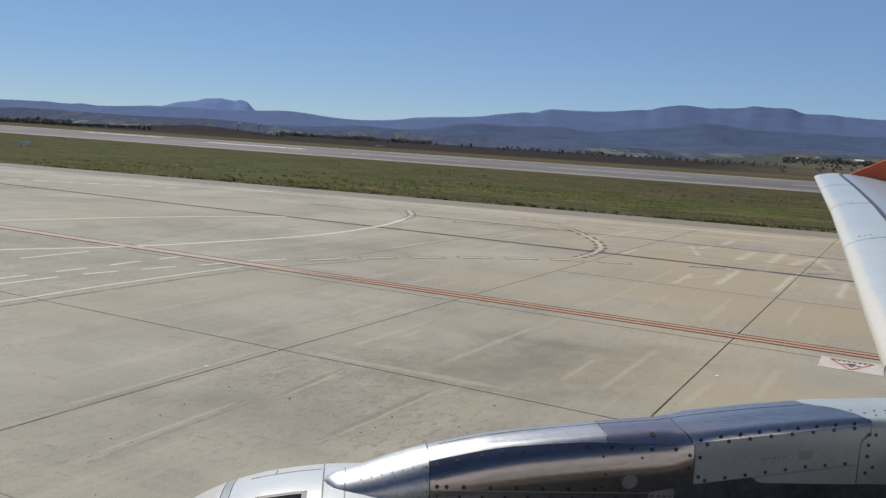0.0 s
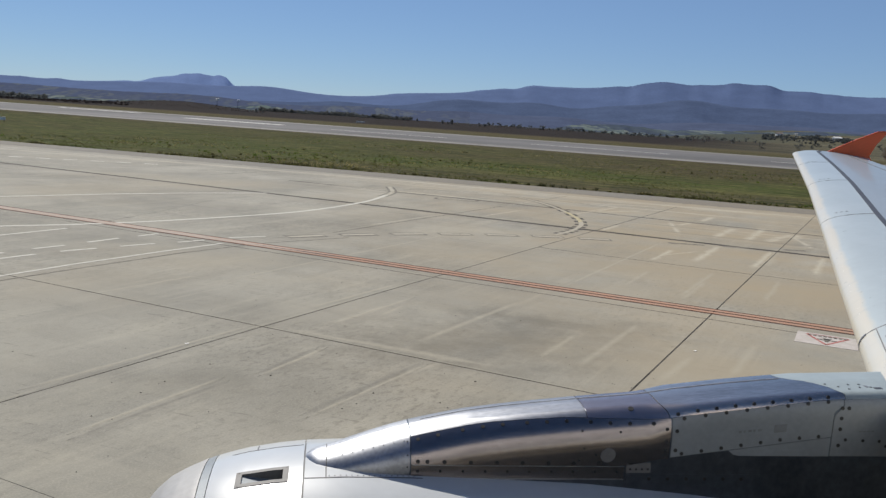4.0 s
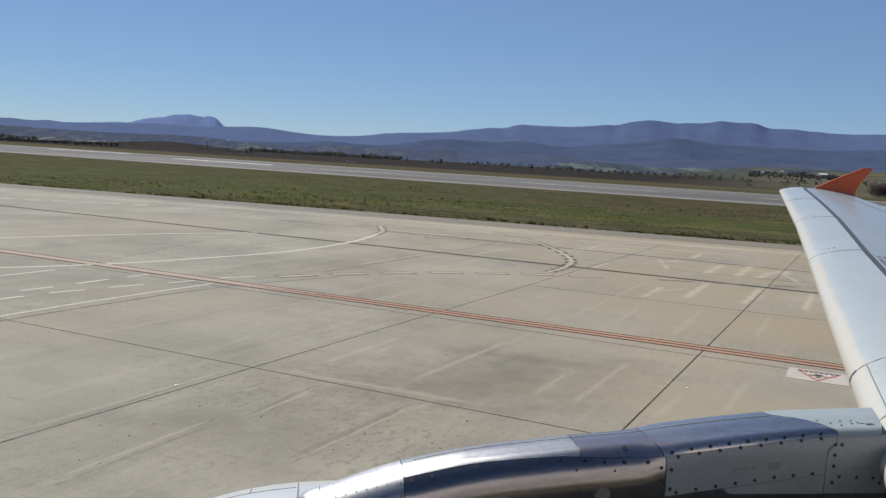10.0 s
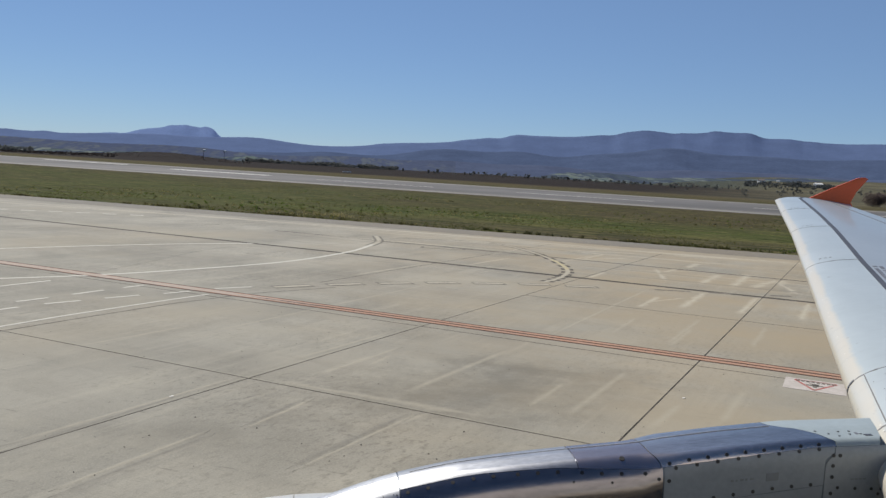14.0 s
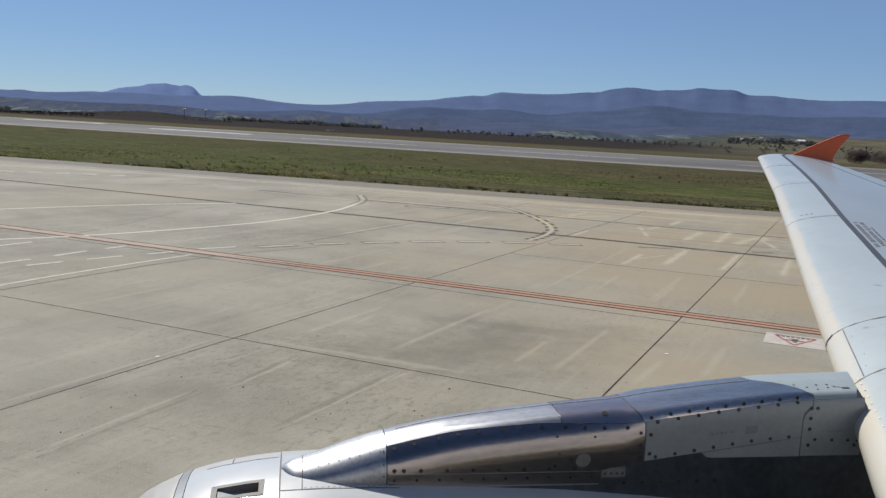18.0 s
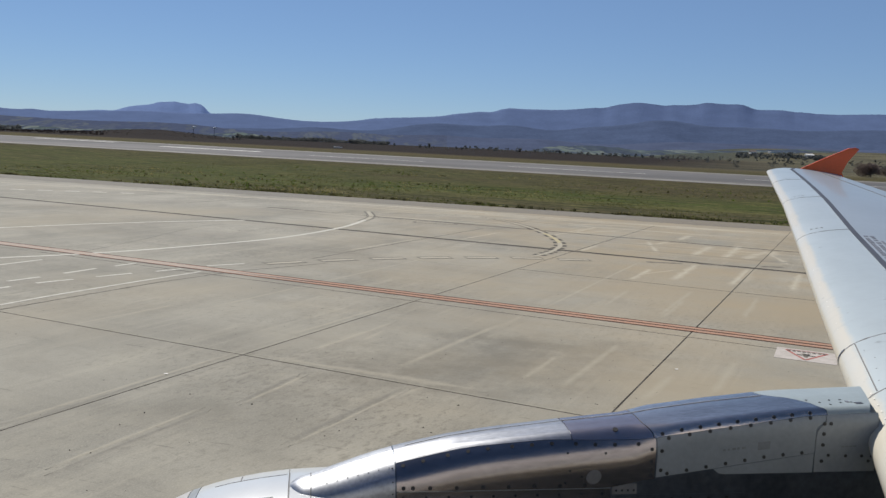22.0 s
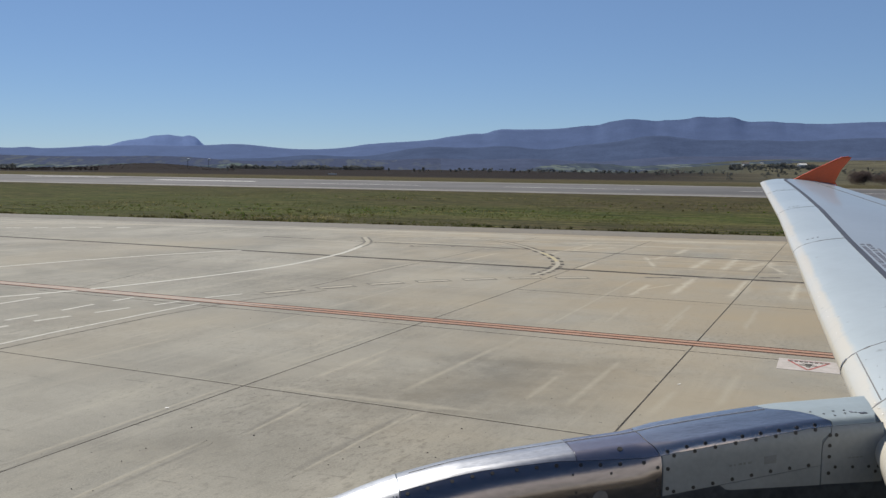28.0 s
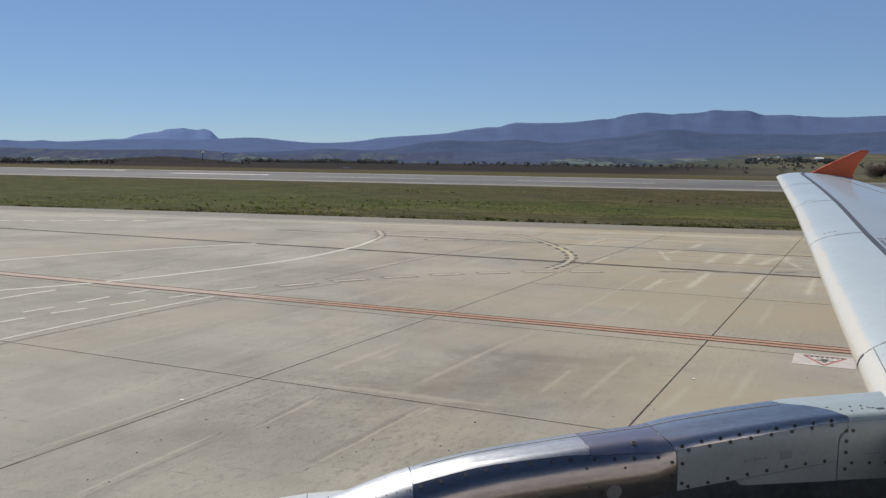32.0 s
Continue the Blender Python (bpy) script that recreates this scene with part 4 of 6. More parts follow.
skin("cowl_seam", on_nac, [0.042, 0.048], [float(a) for a in range(-6, 13)], 0.0015, "seam", nacelle)
skin("cowl_seam", on_nac, [float(v) for v in np.linspace(-0.055, 0.5, 16)], [11.6, 11.9], 0.0015, "seam", nacelle)
skin("cowl_seam", on_nac, [float(v) for v in np.linspace(-0.42, -0.07, 10)], [-9.0, -8.7], 0.0015, "seam", nacelle)
skin("cowl_seam", on_nac, [-0.3, -0.294], [float(a) for a in range(-16, -8)], 0.0015, "seam", nacelle)
skin("cowl_seam", on_nac, [-0.06, -0.055], [float(a) for a in range(-10, 30)], 0.0012, "seam", nacelle)

# cooling inlet: a ramp that sinks into the cowl towards a closed, dark-coloured end, inside a metal frame
VX0, VX1, VD0, VD1 = -0.345, -0.155, 7.2, 11.4
vent = skin("vent_frame", on_nac, [-0.372, VX0], rng(5.9, 12.7, 6), 0.003, "frame_metal", nacelle, "metal-framed cooling inlet")
skin("frame_bar", on_nac, [VX1, -0.13], rng(5.9, 12.7, 6), 0.003, "frame_metal", vent)
skin("frame_bar", on_nac, rng(VX0, VX1, 5), [5.9, VD0], 0.003, "frame_metal", vent)
skin("frame_bar", on_nac, rng(VX0, VX1, 5), [VD1, 12.7], 0.003, "frame_metal", vent)


def sunk(x):
    return -0.006 - 0.05 * (x - VX0) / (VX1 - VX0)


part("ramp", grid_bm([[on_nac(x, a, sunk(x)) for a in rng(VD0, VD1, 5)] for x in rng(VX0, VX1 - 0.03, 6)]), M["panel_grey"], vent)
for d in (VD0, VD1):
    part("cheek", grid_bm([[on_nac(x, d, 0.002), on_nac(x, d, sunk(x) - 0.01)] for x in rng(VX0, VX1, 6)]), M["frame_metal"], vent)
# Dark colour on these walls stands in for the shade of an open duct.
part("duct", grid_bm([[on_nac(VX1, d, h) for d in rng(VD0, VD1, 4)] for h in (0.002, -0.07)]), M["dark_seal"], vent)
part("duct", grid_bm([[on_nac(x, d, -0.07) for d in rng(VD0, VD1, 4)] for x in (VX1 - 0.06, VX1)]), M["dark_seal"], vent)

# pylon: top line and half width along its length
PY_TOP = [(-0.06, 2.832), (-0.03, 2.85), (0.0, 2.862), (0.05, 2.873), (0.12, 2.896), (0.18, 2.918), (0.25, 2.942), (0.35, 2.973), (0.45, 3.0), (0.6, 3.032), (0.72, 3.055), (1.0, 3.09), (1.32, 3.125), (1.7, 3.16), (2.1, 3.21), (2.5, 3.25), (2.84, 3.262), (3.2, 3.275)]
PY_W = [(-0.06, 0.008), (-0.055, 0.045), (-0.04, 0.085), (-0.003, 0.125), (0.042, 0.143), (0.142, 0.17), (0.286, 0.19), (0.45, 0.2), (3.2, 0.205)]
PY_ROUND = [(-0.05, 0.98), (0.2, 0.95), (0.45, 0.8), (0.9, 0.62), (1.62, 0.58), (1.8, 0.36), (3.2, 0.34)]
PY_SQUARE = [(1.62, 1.0), (1.8, 0.667), (3.2, 0.667)]
PY_DROP = [(1.62, 0.18), (1.8, 0.125), (3.2, 0.12)]
FOOT = 2.62


def on_pylon(x, s, h=0.0):
    """Pylon skin: s runs 0 to 1 up the cabin side, to 2 round the corner, to 3 at the crown, and on down the far side to 6."""
    flip = s > 3
    if flip:
        s = 6 - s
    top, w = lerp(PY_TOP, x), lerp(PY_W, x) + h
    rh = w * lerp(PY_ROUND, x)
    rv = min(lerp(PY_DROP, x), max(0.02, (top - 2.74)) * 0.62)
    if s <= 1:
        y, z = -w, FOOT + (top - rv - FOOT) * s
    elif s <= 2:
        a = (s - 1) * math.pi / 2
        q = lerp(PY_SQUARE, x)
        y, z = -w + rh * (1 - max(0.0, math.cos(a)) ** q), top - rv + (rv + h) * math.sin(a) ** q
    else:
        y, z = (-w + rh) * (3 - s), top + h + 0.006 * (s - 2) * min(1, (w - rh) / 0.08)
    return (x, ENG_Y + (-y if flip else y), z)


def side_s(x, z):
    top = lerp(PY_TOP, x)
    rv = min(lerp(PY_DROP, x), max(0.02, (top - 2.74)) * 0.62)
    if z <= top - rv:
        return (z - FOOT) / (top - rv - FOOT)
    return 1 + math.asin(min(1, (z - top + rv) / rv) ** (1 / lerp(PY_SQUARE, x))) / (math.pi / 2)


AROUND = [0, 0.5, 0.95] + [1 + k / 10 for k in range(11)] + [2.3, 2.7, 3.0, 3.3, 3.7] + [4 + k / 10 for k in range(11)] + [5.05, 5.5, 6]
pylon = part("pylon", grid_bm([[on_pylon(x, s) for s in AROUND] for x in list(np.linspace(-0.06, 0.5, 28)) + list(np.linspace(0.55, 2.84, 46))]), M["dark_metal"], airliner, "engine pylon of bare and painted metal", smooth=True)


def corner(x):
    """Where the cap meets the side, up round the pylon's shoulder."""
    return lerp([(0.44, 1.684), (0.645, 1.728), (0.842, 1.775), (1.19, 1.71), (1.31, 1.635), (1.39, 1.59), (1.62, 1.5), (1.71, 1.433), (1.82, 1.36), (2.13, 1.37), (2.59, 1.455), (2.9, 1.47)], x)


def capped(u, v, h):
    """v: 0 at the cap's near edge, 1 at the flat of the crown, then round the pylon as on_pylon counts it."""
    return on_pylon(u, corner(u) + (2 - corner(u)) * v if v <= 1 else 1 + v, h)


full = [0.6, 0.95] + [1 + k / 10 for k in range(11)] + [2.3, 2.7, 3.0, 3.3, 3.7] + [4 + k / 10 for k in range(10)]
skin("nose_fairing", on_pylon, rng(-0.055, 0.437, 30), full, 0.003, "metal_nose", pylon, "bright bare metal nose fairing")
capv = rng(0, 1, 8) + [1.3, 1.7, 2.0, 2.3, 2.7] + rng(3, 3.6, 7)
skin("top_cap", capped, rng(0.443, 1.297, 20), capv, 0.003, "metal_cap", pylon)
skin("top_cap", lambda u, v, h: capped(u + 0.03 * smooth(1, 0, v) * (u - 1.302) / 0.37, v, h), rng(1.302, 1.672, 12), capv, 0.003, "metal_blue", pylon)


def rear_seam(v):
    """The seam between the bare cap and the painted fairing sweeps forward over the crown."""
    return 2.612 - 0.03 * smooth(0.4, 1, v) - 0.19 * smooth(1, 3, v)


skin("top_cap", lambda u, v, h: capped(1.678 + 0.03 * smooth(1, 0, v) + (rear_seam(v) - 1.678 - 0.03 * smooth(1, 0, v)) * u, v, h), rng(0, 1, 24), capv, 0.0035, "metal_pale", pylon)
skin("rear_fairing", lambda u, v, h: capped(rear_seam(v) + 0.006 + (le_x(on_pylon(2.8, 1 + v)[1]) - 0.002 - rear_seam(v)) * u, v, h), rng(0, 1, 12), capv, 0.003, "fairing_paint", pylon, "light grey painted rear fairing")
skin("panel_seam", on_pylon, [0.043, 0.048], full, 0.0042, "seam", pylon)
skin("lap_strip", capped, rng(0.5, 2.4, 30), [2.55, 2.62], 0.006, "metal_nose", pylon)


def side(u0, u1, zlo, zhi, n, mat, label="", name="side_panel", nv=10):
    def f(u, v, h):
        a, b = side_s(u, zlo(u)), zhi(u)
        return on_pylon(u, a + (b - a) * v, h)
    return skin(name, f, rng(u0, u1, n), rng(0, 1, nv), 0.003, mat, pylon, label)


def seam_s(x):
    return corner(x) - 0.012


side(0.443, 1.712, lambda x: 2.872 if x < 1.45 else 2.872 + 0.04 * smooth(1.45, 1.72, x), seam_s, 30, "metal", "brushed bare metal side panel")


def rear_x(z):
    """The seam ahead of the rear flank bows aft as it nears the cap."""
    return 2.554 + 0.05 * smooth(3.06, 3.15, z)


def mid_panel(u, v, h):
    x = 1.72 + (rear_x(2.96 + 0.26 * v) - 1.72) * u
    a = side_s(x, 2.919 + 0.136 * (x - 1.72))
    return on_pylon(x, a + (seam_s(x) - a) * v, h)


skin("side_panel", mid_panel, rng(0, 1, 24), rng(0, 1, 16), 0.003, "panel_grey", pylon, "grey side panel with dark screws")
side(0.443, 1.49, lambda x: 2.808, lambda x: side_s(x, 2.868), 20, "metal", "", "lower_rail", 4)
side(1.50, 2.2, lambda x: 2.785, lambda x: side_s(x, 2.832), 10, "dark_metal", "", "lower_rail", 4)
# Strips of brighter metal stand in for the highlight on the rail's edges.
side(0.45, 1.49, lambda x: 2.8684, lambda x: side_s(x, 2.8716), 16, "metal_cap", "", "rail_edge", 3)
side(0.45, 1.49, lambda x: 2.8015, lambda x: side_s(x, 2.8075), 16, "metal_cap", "", "rail_edge", 3)
side(1.50, 1.625, lambda x: 2.838, lambda x: side_s(x, 2.89), 4, "frame_metal", "", "bracket", 3)
# Panel grey on this fairing stands in for the shadow it lies in.
side(2.02, 2.552, lambda x: 2.93 + 0.032 * (1 - math.sqrt(1 - min(1, (2.075 - min(x, 2.075)) / 0.056) ** 2)), lambda x: side_s(x, 2.957 + 0.136 * (x - 2.02)), 22, "panel_grey", "lower fairing in a grey that holds its shade", "lower_fairing", 4)


def rear_side(u, v, h):
    """The painted rear flank: its front edge bows forward under the cap."""
    x0 = rear_x(2.932 + 0.29 * v) + 0.004
    x = x0 + (2.895 - x0) * u
    a = side_s(x, 2.932)
    return on_pylon(x, a + (seam_s(x) - a) * v, h)


skin("rear_flank", rear_side, rng(0, 1, 24), rng(0, 1, 20), 0.003, "panel_grey", pylon)
skin("round_access", lambda u, v, h: on_pylon(1.402 + 0.038 * v * math.cos(u), side_s(1.402, 2.928 + 0.036 * v * math.sin(u)), h), rng(0, 2 * math.pi, 25), [0.01, 0.5, 1.0], 0.0045, "frame_metal", pylon)
skin("data_plate", on_pylon, [2.245, 2.31], rng(side_s(2.28, 3.055), side_s(2.28, 3.095), 3), 0.0045, "faded_stencil", pylon)
for k, w in enumerate((0.016, 0.01, 0.018, 0.012, 0.02)):
    skin("stencil_bar", on_pylon, [2.06 + k * 0.025, 2.06 + k * 0.025 + w], rng(side_s(2.1, 3.052), side_s(2.1, 3.063), 2), 0.0042, "faded_stencil", pylon)
for k in range(4):
    skin("stencil_bar", on_pylon, [2.70 + k * 0.022, 2.717 + k * 0.022], rng(side_s(2.72, 3.06), side_s(2.72, 3.068), 2), 0.0042, "faded_stencil", pylon)

part("pylon_tail", prism([(2.83, 3.846), (4.4, 3.846), (4.4, 4.254), (2.83, 4.254)], 2.5, 3.04), M["dark_metal"], pylon)
# screws on the pylon
screw_bm = bmesh.new()
bmesh.ops.create_cone(screw_bm, cap_ends=True, segments=10, radius1=0.0102, radius2=0.0095, depth=0.0024)
screw_me = bpy.data.meshes.new("screw")
screw_bm.to_mesh(screw_me)
screw_bm.free()
screw_me.materials.append(M["screw"])


def screw(x, s, host=None, f=on_pylon, size=1.0, mesh=None, raised=0.0045):
    p = Vector(f(x, s, raised))
    du = Vector(f(x + 0.004, s, raised)) - Vector(f(x - 0.004, s, raised))
    dv = Vector(f(x, s + 0.02, raised)) - Vector(f(x, s - 0.02, raised))
    nrm = du.cross(dv).normalized()
    ob = link("screw", mesh or screw_me, None, host or pylon)
    m = nrm.to_track_quat("Z", "Y").to_matrix().to_4x4()
    ob.matrix_basis = Matrix.Translation(p) @ m @ Matrix.Scale(size, 4)
    return ob


for x in rng(0.475, 1.62, 12):
    screw(x + 0.008 * math.sin(x * 40), corner(x) - 0.1)
for x in rng(0.475, 1.36, 8) + [0.52]:
    screw(x, side_s(x, 2.886))
for x in rng(0.475, 1.45, 10):
    screw(x, side_s(x, 2.842), size=0.7)
for z in (3.06, 3.0, 2.96, 2.93):
    screw(1.692, side_s(1.692, z), size=0.9)
for z in (3.053, 2.956):
    screw(1.742, side_s(1.742, z))
for k in range(9):
    screw(1.746 + 0.097 * k, 1.487 + 0.0095 * k - 0.004 * max(0, k - 6), raised=0.0048)
for k in range(8):
    screw(1.775 + 0.1064 * k, 1.296 + 0.0105 * k + (0.018 if k == 0 else 0))
for k in range(8):
    x = 1.775 + 0.1015 * k
    screw(x, side_s(x, 2.939 + 0.15 * (x - 1.775) - 0.06 * max(0, x - 2.3)), size=0.95)
for z in (3.182, 3.131, 3.074, 2.989):
    screw(2.597, side_s(2.597, z))
screw(2.632, side_s(2.632, 3.182))
for x, z in ((2.632, 3.019), (2.728, 3.015), (2.818, 3.013), (2.857, 2.986), (2.872, 3.012)):
    screw(x, side_s(x, z), size=0.85)
for x, v in ((2.58, 2.6), (2.63, 2.3), (2.67, 2.05), (2.7, 2.5), (2.74, 2.2), (2.76, 2.5), (2.8, 2.2)):
    screw(x, v, size=0.6)
for x in rng(1.62, 2.1, 6):
    screw(x, side_s(x, 2.808), size=0.9)
for x in rng(1.52, 1.61, 4):
    screw(x, side_s(x, 2.857), size=0.6)
for x, z in ((1.26, 2.9), (1.28, 2.96), (1.27, 3.04), (1.46, 3.04), (1.34, 2.93)):
    screw(x, side_s(x, z), size=0.6)
for x in rng(0.12, 0.41, 7):
    screw(x, 1.6, size=0.28)
screw(1.526, 1.787, size=1.4)
for z in (2.96, 2.91, 2.86, 2.80):
    screw(0.425, side_s(0.425, z), size=0.4)
for x in rng(0.06, 0.46, 16):
    screw(x, 11.1, nacelle, on_nac, 0.3, None, 0.001)
for x, a in ((-0.36, 6.3), (-0.36, 12.2), (-0.14, 6.3), (-0.14, 12.2), (-0.25, 12.4), (-0.30, 12.4), (-0.2, 12.4)):
    screw(x, a, vent, on_nac, 0.35, None, 0.004)
# small markings on the rear fairing
skin("placard", on_pylon, [2.81, 2.85], [2.0, 2.16], 0.005, "dark_seal", pylon)
skin("placard", on_pylon, [2.775, 2.79], [2.2, 2.36], 0.005, "stencil", pylon)
# slat screws, bright heads in a row
dot_me = screw_me.copy()
dot_me.materials.clear()
dot_me.materials.append(M["board"])
for k in range(16):
    y = 4.2 - k * 0.085
    screw(y, 0.07 + 0.004 * k, wing, on_wing, 0.5, dot_me, 0.002)
for k in range(18):
    y = 5.4 + k * 0.55
    screw(y, 0.045, wing, on_wing, 0.32, dot_me, 0.002)
    screw(y + 0.12, 0.05, wing, on_wing, 0.32, dot_me, 0.002)
for k in range(4):
    screw(4.3 + k * 0.17, 0.135 + 0.02 * (k % 3), wing, on_wing, 0.35, None, 0.002)

# fuselage wall with the cabin window that the eye looks through
FUS_Y, FUS_Z, FUS_R = -1.70, 3.75, 1.98


def fuselage():
    bm = bmesh.new()
    xs = [-7, -3, -0.16, 0.16, 3, 7, 12]
    win = (math.degrees(math.asin(0.55 / FUS_R)), math.degrees(math.asin(0.95 / FUS_R)))
    angs = [win[0], win[1]] + list(np.linspace(win[1] + 8, 360 + win[0] - 8, 40))
    layers = []
    for r in (FUS_R, FUS_R - 0.04):
        layers.append([[bm.verts.new((x, FUS_Y + r * math.cos(radians(a)), FUS_Z + r * math.sin(radians(a)))) for a in angs] for x in xs])
    for L in layers:
        for i in range(len(xs) - 1):
            for j in range(len(angs)):
                if i == 2 and j == 0:
                    continue
                jj = (j + 1) % len(angs)
                bm.faces.new((L[i][j], L[i][jj], L[i + 1][jj], L[i + 1][j]))
    o, q = layers
    loop = [(2, 0), (3, 0), (3, 1), (2, 1)]
    for k in range(4):
        (i0, j0), (i1, j1) = loop[k], loop[(k + 1) % 4]
        bm.faces.new((o[i0][j0], o[i1][j1], q[i1][j1], q[i0][j0]))
    for i in (0, len(xs) - 1):
        bm.faces.new(o[i])
    return part("fuselage", bm, M["fuselage_paint"], airliner, "painted fuselage wall with a cabin window", smooth=True)


fuselage()


# ---- markings on the apron ----
def marking(name, pts, width, mat, label, z=0.005, group="", host=None, shift=0.0):
    ob = part(name, ribbon(pts, width, z, 0.0015, shift), M[mat], host)
    return ob if host else tagged(ob, label, "marking", group, "structure")


def arc(pts, n=40):
    """A smooth line through a few points."""
    P = [Vector((*p, 0)) for p in pts]
    P = [2 * P[0] - P[1]] + P + [2 * P[-1] - P[-2]]
    res = []
    for i in range(1, len(P) - 2):
        for k in range(8):
            t = k / 8
            a, b, c, d = P[i - 1], P[i], P[i + 1], P[i + 2]
            v = 0.5 * (2 * b + (c - a) * t + (2 * a - 5 * b + 4 * c - d) * t * t + (3 * b - a - 3 * c + d) * t ** 3)
            res.append((v.x, v.y))
    res.append((P[-2].x, P[-2].y))
    return res


RED = [(-26, 45.2), (-12.3, 35.6), (3.6, 24.9), (10.0, 20.6), (30, 6.9)]


FEATHERED = ("faint_paint", "drag_paint", "scrubbed_paint", "stain_paint")


def band(name, pts, width, mat, label, z, group="", host=None, shift=0.0, seed=0.0, taper=0.05, ragged=0.25):
    """A worn painted band: its edges wander and its ends run out thin."""
    P = [Vector((x, y, 0)) for x, y in pts]
    total = sum((q - p).length for p, q in zip(P, P[1:]))
    n = max(8, int(total / 0.22))
    rows, run = [], 0.0
    line = []
    for p, q in zip(P, P[1:]):
        k = max(1, int(n * (q - p).length / total))
        line += [(p.lerp(q, i / k), (q - p).normalized()) for i in range(k)]
    line.append((P[-1], (P[-1] - P[-2]).normalized()))
    for i, (p, t) in enumerate(line):
        f = i / (len(line) - 1)
        w = width * 0.5 * min(1, f / taper + 0.1, (1 - f) / taper + 0.1)
        nr = Vector((-t.y, t.x, 0))
        e0 = w * (1 + ragged * noise.noise((f * total * 1.7, seed, 1.0)) * 1.6)
        e1 = w * (1 + ragged * noise.noise((f * total * 1.7, seed, 9.0)) * 1.6)
        c = p + nr * shift
        up, low = Vector((0, 0, z)), Vector((0, 0, z - 0.0015))
        if mat in FEATHERED:
            low = Vector((0, 0, 0.0004))
            rows.append([tuple(v) for v in (c - nr * e0 + low, c + up, c + nr * e1 + low)])
        else:
            rows.append([tuple(v) for v in (c - nr * e0 + low, c - nr * e0 + up, c + nr * e1 + up, c + nr * e1 + low)])
    ob = part(name, grid_bm(rows, close=mat not in FEATHERED), M[mat], host)
    if mat in FEATHERED:
        rim = ob.data.attributes.new("rim", "FLOAT", "POINT")
        last = len(rows) - 1
        for i, d in enumerate(rim.data):
            d.value = min(1, 6 * (i // 3) / last, 6 * (1 - (i // 3) / last)) if i % 3 == 1 else 0.0
    return ob if host else tagged(ob, label, "marking", group, "structure")


red = marking("red_line", RED, 0.74, "brown_paint", "faded red double boundary line with dark edges", 0.004)
for k, sh in enumerate((0.165, -0.165)):
    band("red_stripe", RED, 0.2, "red_paint", "", 0.006, host=red, shift=sh, seed=k, taper=0.01, ragged=0.2)
for k, sh in enumerate((0.1, -0.1)):
    band("rose_stripe", [(-26, 45.2), (-12.3, 35.6), (0.5, 26.97)], 0.27, "rose_paint", "", 0.008 + 0.001 * k, host=red, shift=sh, seed=k + 4, taper=0.2, ragged=0.4)

marking("white_line", [(-22, 33.5), (-13.88, 40.09), (-10.27, 43.0), (-7.04, 45.2), (-3.3, 47.1)], 0.24, "white_paint", "thin white guide line on concrete")
lead = arc([(-17, 27.6), (-10.72, 30.96), (-8.18, 32.45), (-5.39, 34.73), (-1.3, 39.0), (1.7, 44.37), (3.16, 48.75), (3.8, 51.5), (3.87, 55.14)])
marking("white_line", lead[:-15], 0.24, "white_paint", "curved white lead-in line")
marking("pale_line", lead[-16:], 0.22, "faded_paint", "faded end of the lead-in line")
for sh in (-0.22, 0.22):
    marking("dark_border", lead[-18:], 0.12, "ghost_paint", "worn dark border of a guide line", 0.005, shift=sh)
marking("dark_line", [(3.6, 51.6), (4.4, 50.9), (5.6, 50.4)], 0.16, "ghost_paint", "worn dark guide line remnant")
marking("white_line", [(-9.6, 19.9), (-7.8, 22.52), (-6.76, 24.22), (-4.91, 26.86), (-3.41, 28.87)], 0.12, "white_paint", "thin white guide line on concrete")
marking("dark_line", [(-9.0, 19.8), (-6.3, 23.9), (-4.4, 26.6), (-2.2, 29.2), (0.8, 31.4)], 0.05, "ghost_paint", "hairline crack along the slab")
DASH = [((-9.9, 23.2), (-8.22, 25.51)), ((-7.72, 26.15), (-6.91, 26.92)), ((-6.35, 27.48), (-5.47, 28.28)), ((-4.81, 28.75), (-4.08, 29.42)), ((-3.35, 30.18), (-2.15, 30.89)),
        ((-10.4, 28.7), (-8.92, 30.89)), ((-8.58, 26.41), (-7.94, 27.26)), ((-7.45, 28.04), (-6.76, 29.13)), ((-6.29, 29.76), (-5.77, 30.49)), ((-9.9, 24.5), (-9.1, 25.6))]
for p, q in DASH:
    marking("white_dash", [p, q], 0.15, "white_paint", "short white dash painted on concrete", 0.005, "white apron dashes")
for k in range(7):
    x0 = -24.8 + 1.9 * k
    y0 = 65.8 - 0.09 * k
    marking("white_dash", [(x0, y0), (x0 + 0.95, y0)], 0.4, "white_paint", "faint white dash near the grass edge", 0.005, "faint edge dashes")
marking("white_line", [(-36, 79), (-25.6, 74.0), (-18.8, 70.8), (-12.6, 68.6), (-4, 65.2), (14, 56.5)], 0.5, "faded_paint", "faint white line near the grass edge")
for k in range(7):
    x = -0.75 + 1.94 * k
    y = 34.0 - 0.028 * (x - 9) ** 2 if x < 9 else 34.0 - 0.09 * (x - 9)
    t = (1, -0.056 * (x - 9)) if x < 9 else (1, -0.09)
    a, b = (x - 0.68, y - 0.68 * t[1]), (x + 0.68, y + 0.68 * t[1])
    d = marking("dark_dash", [a, b], 0.6, "ghost_paint", "worn dark-edged dash on concrete", 0.005, "worn dark dashes")
    marking("dash_centre", [(a[0] + 0.06, a[1] + 0.06 * t[1]), (b[0] - 0.06, b[1] - 0.06 * t[1])], 0.3, "faded_paint", "", 0.0065, host=d)
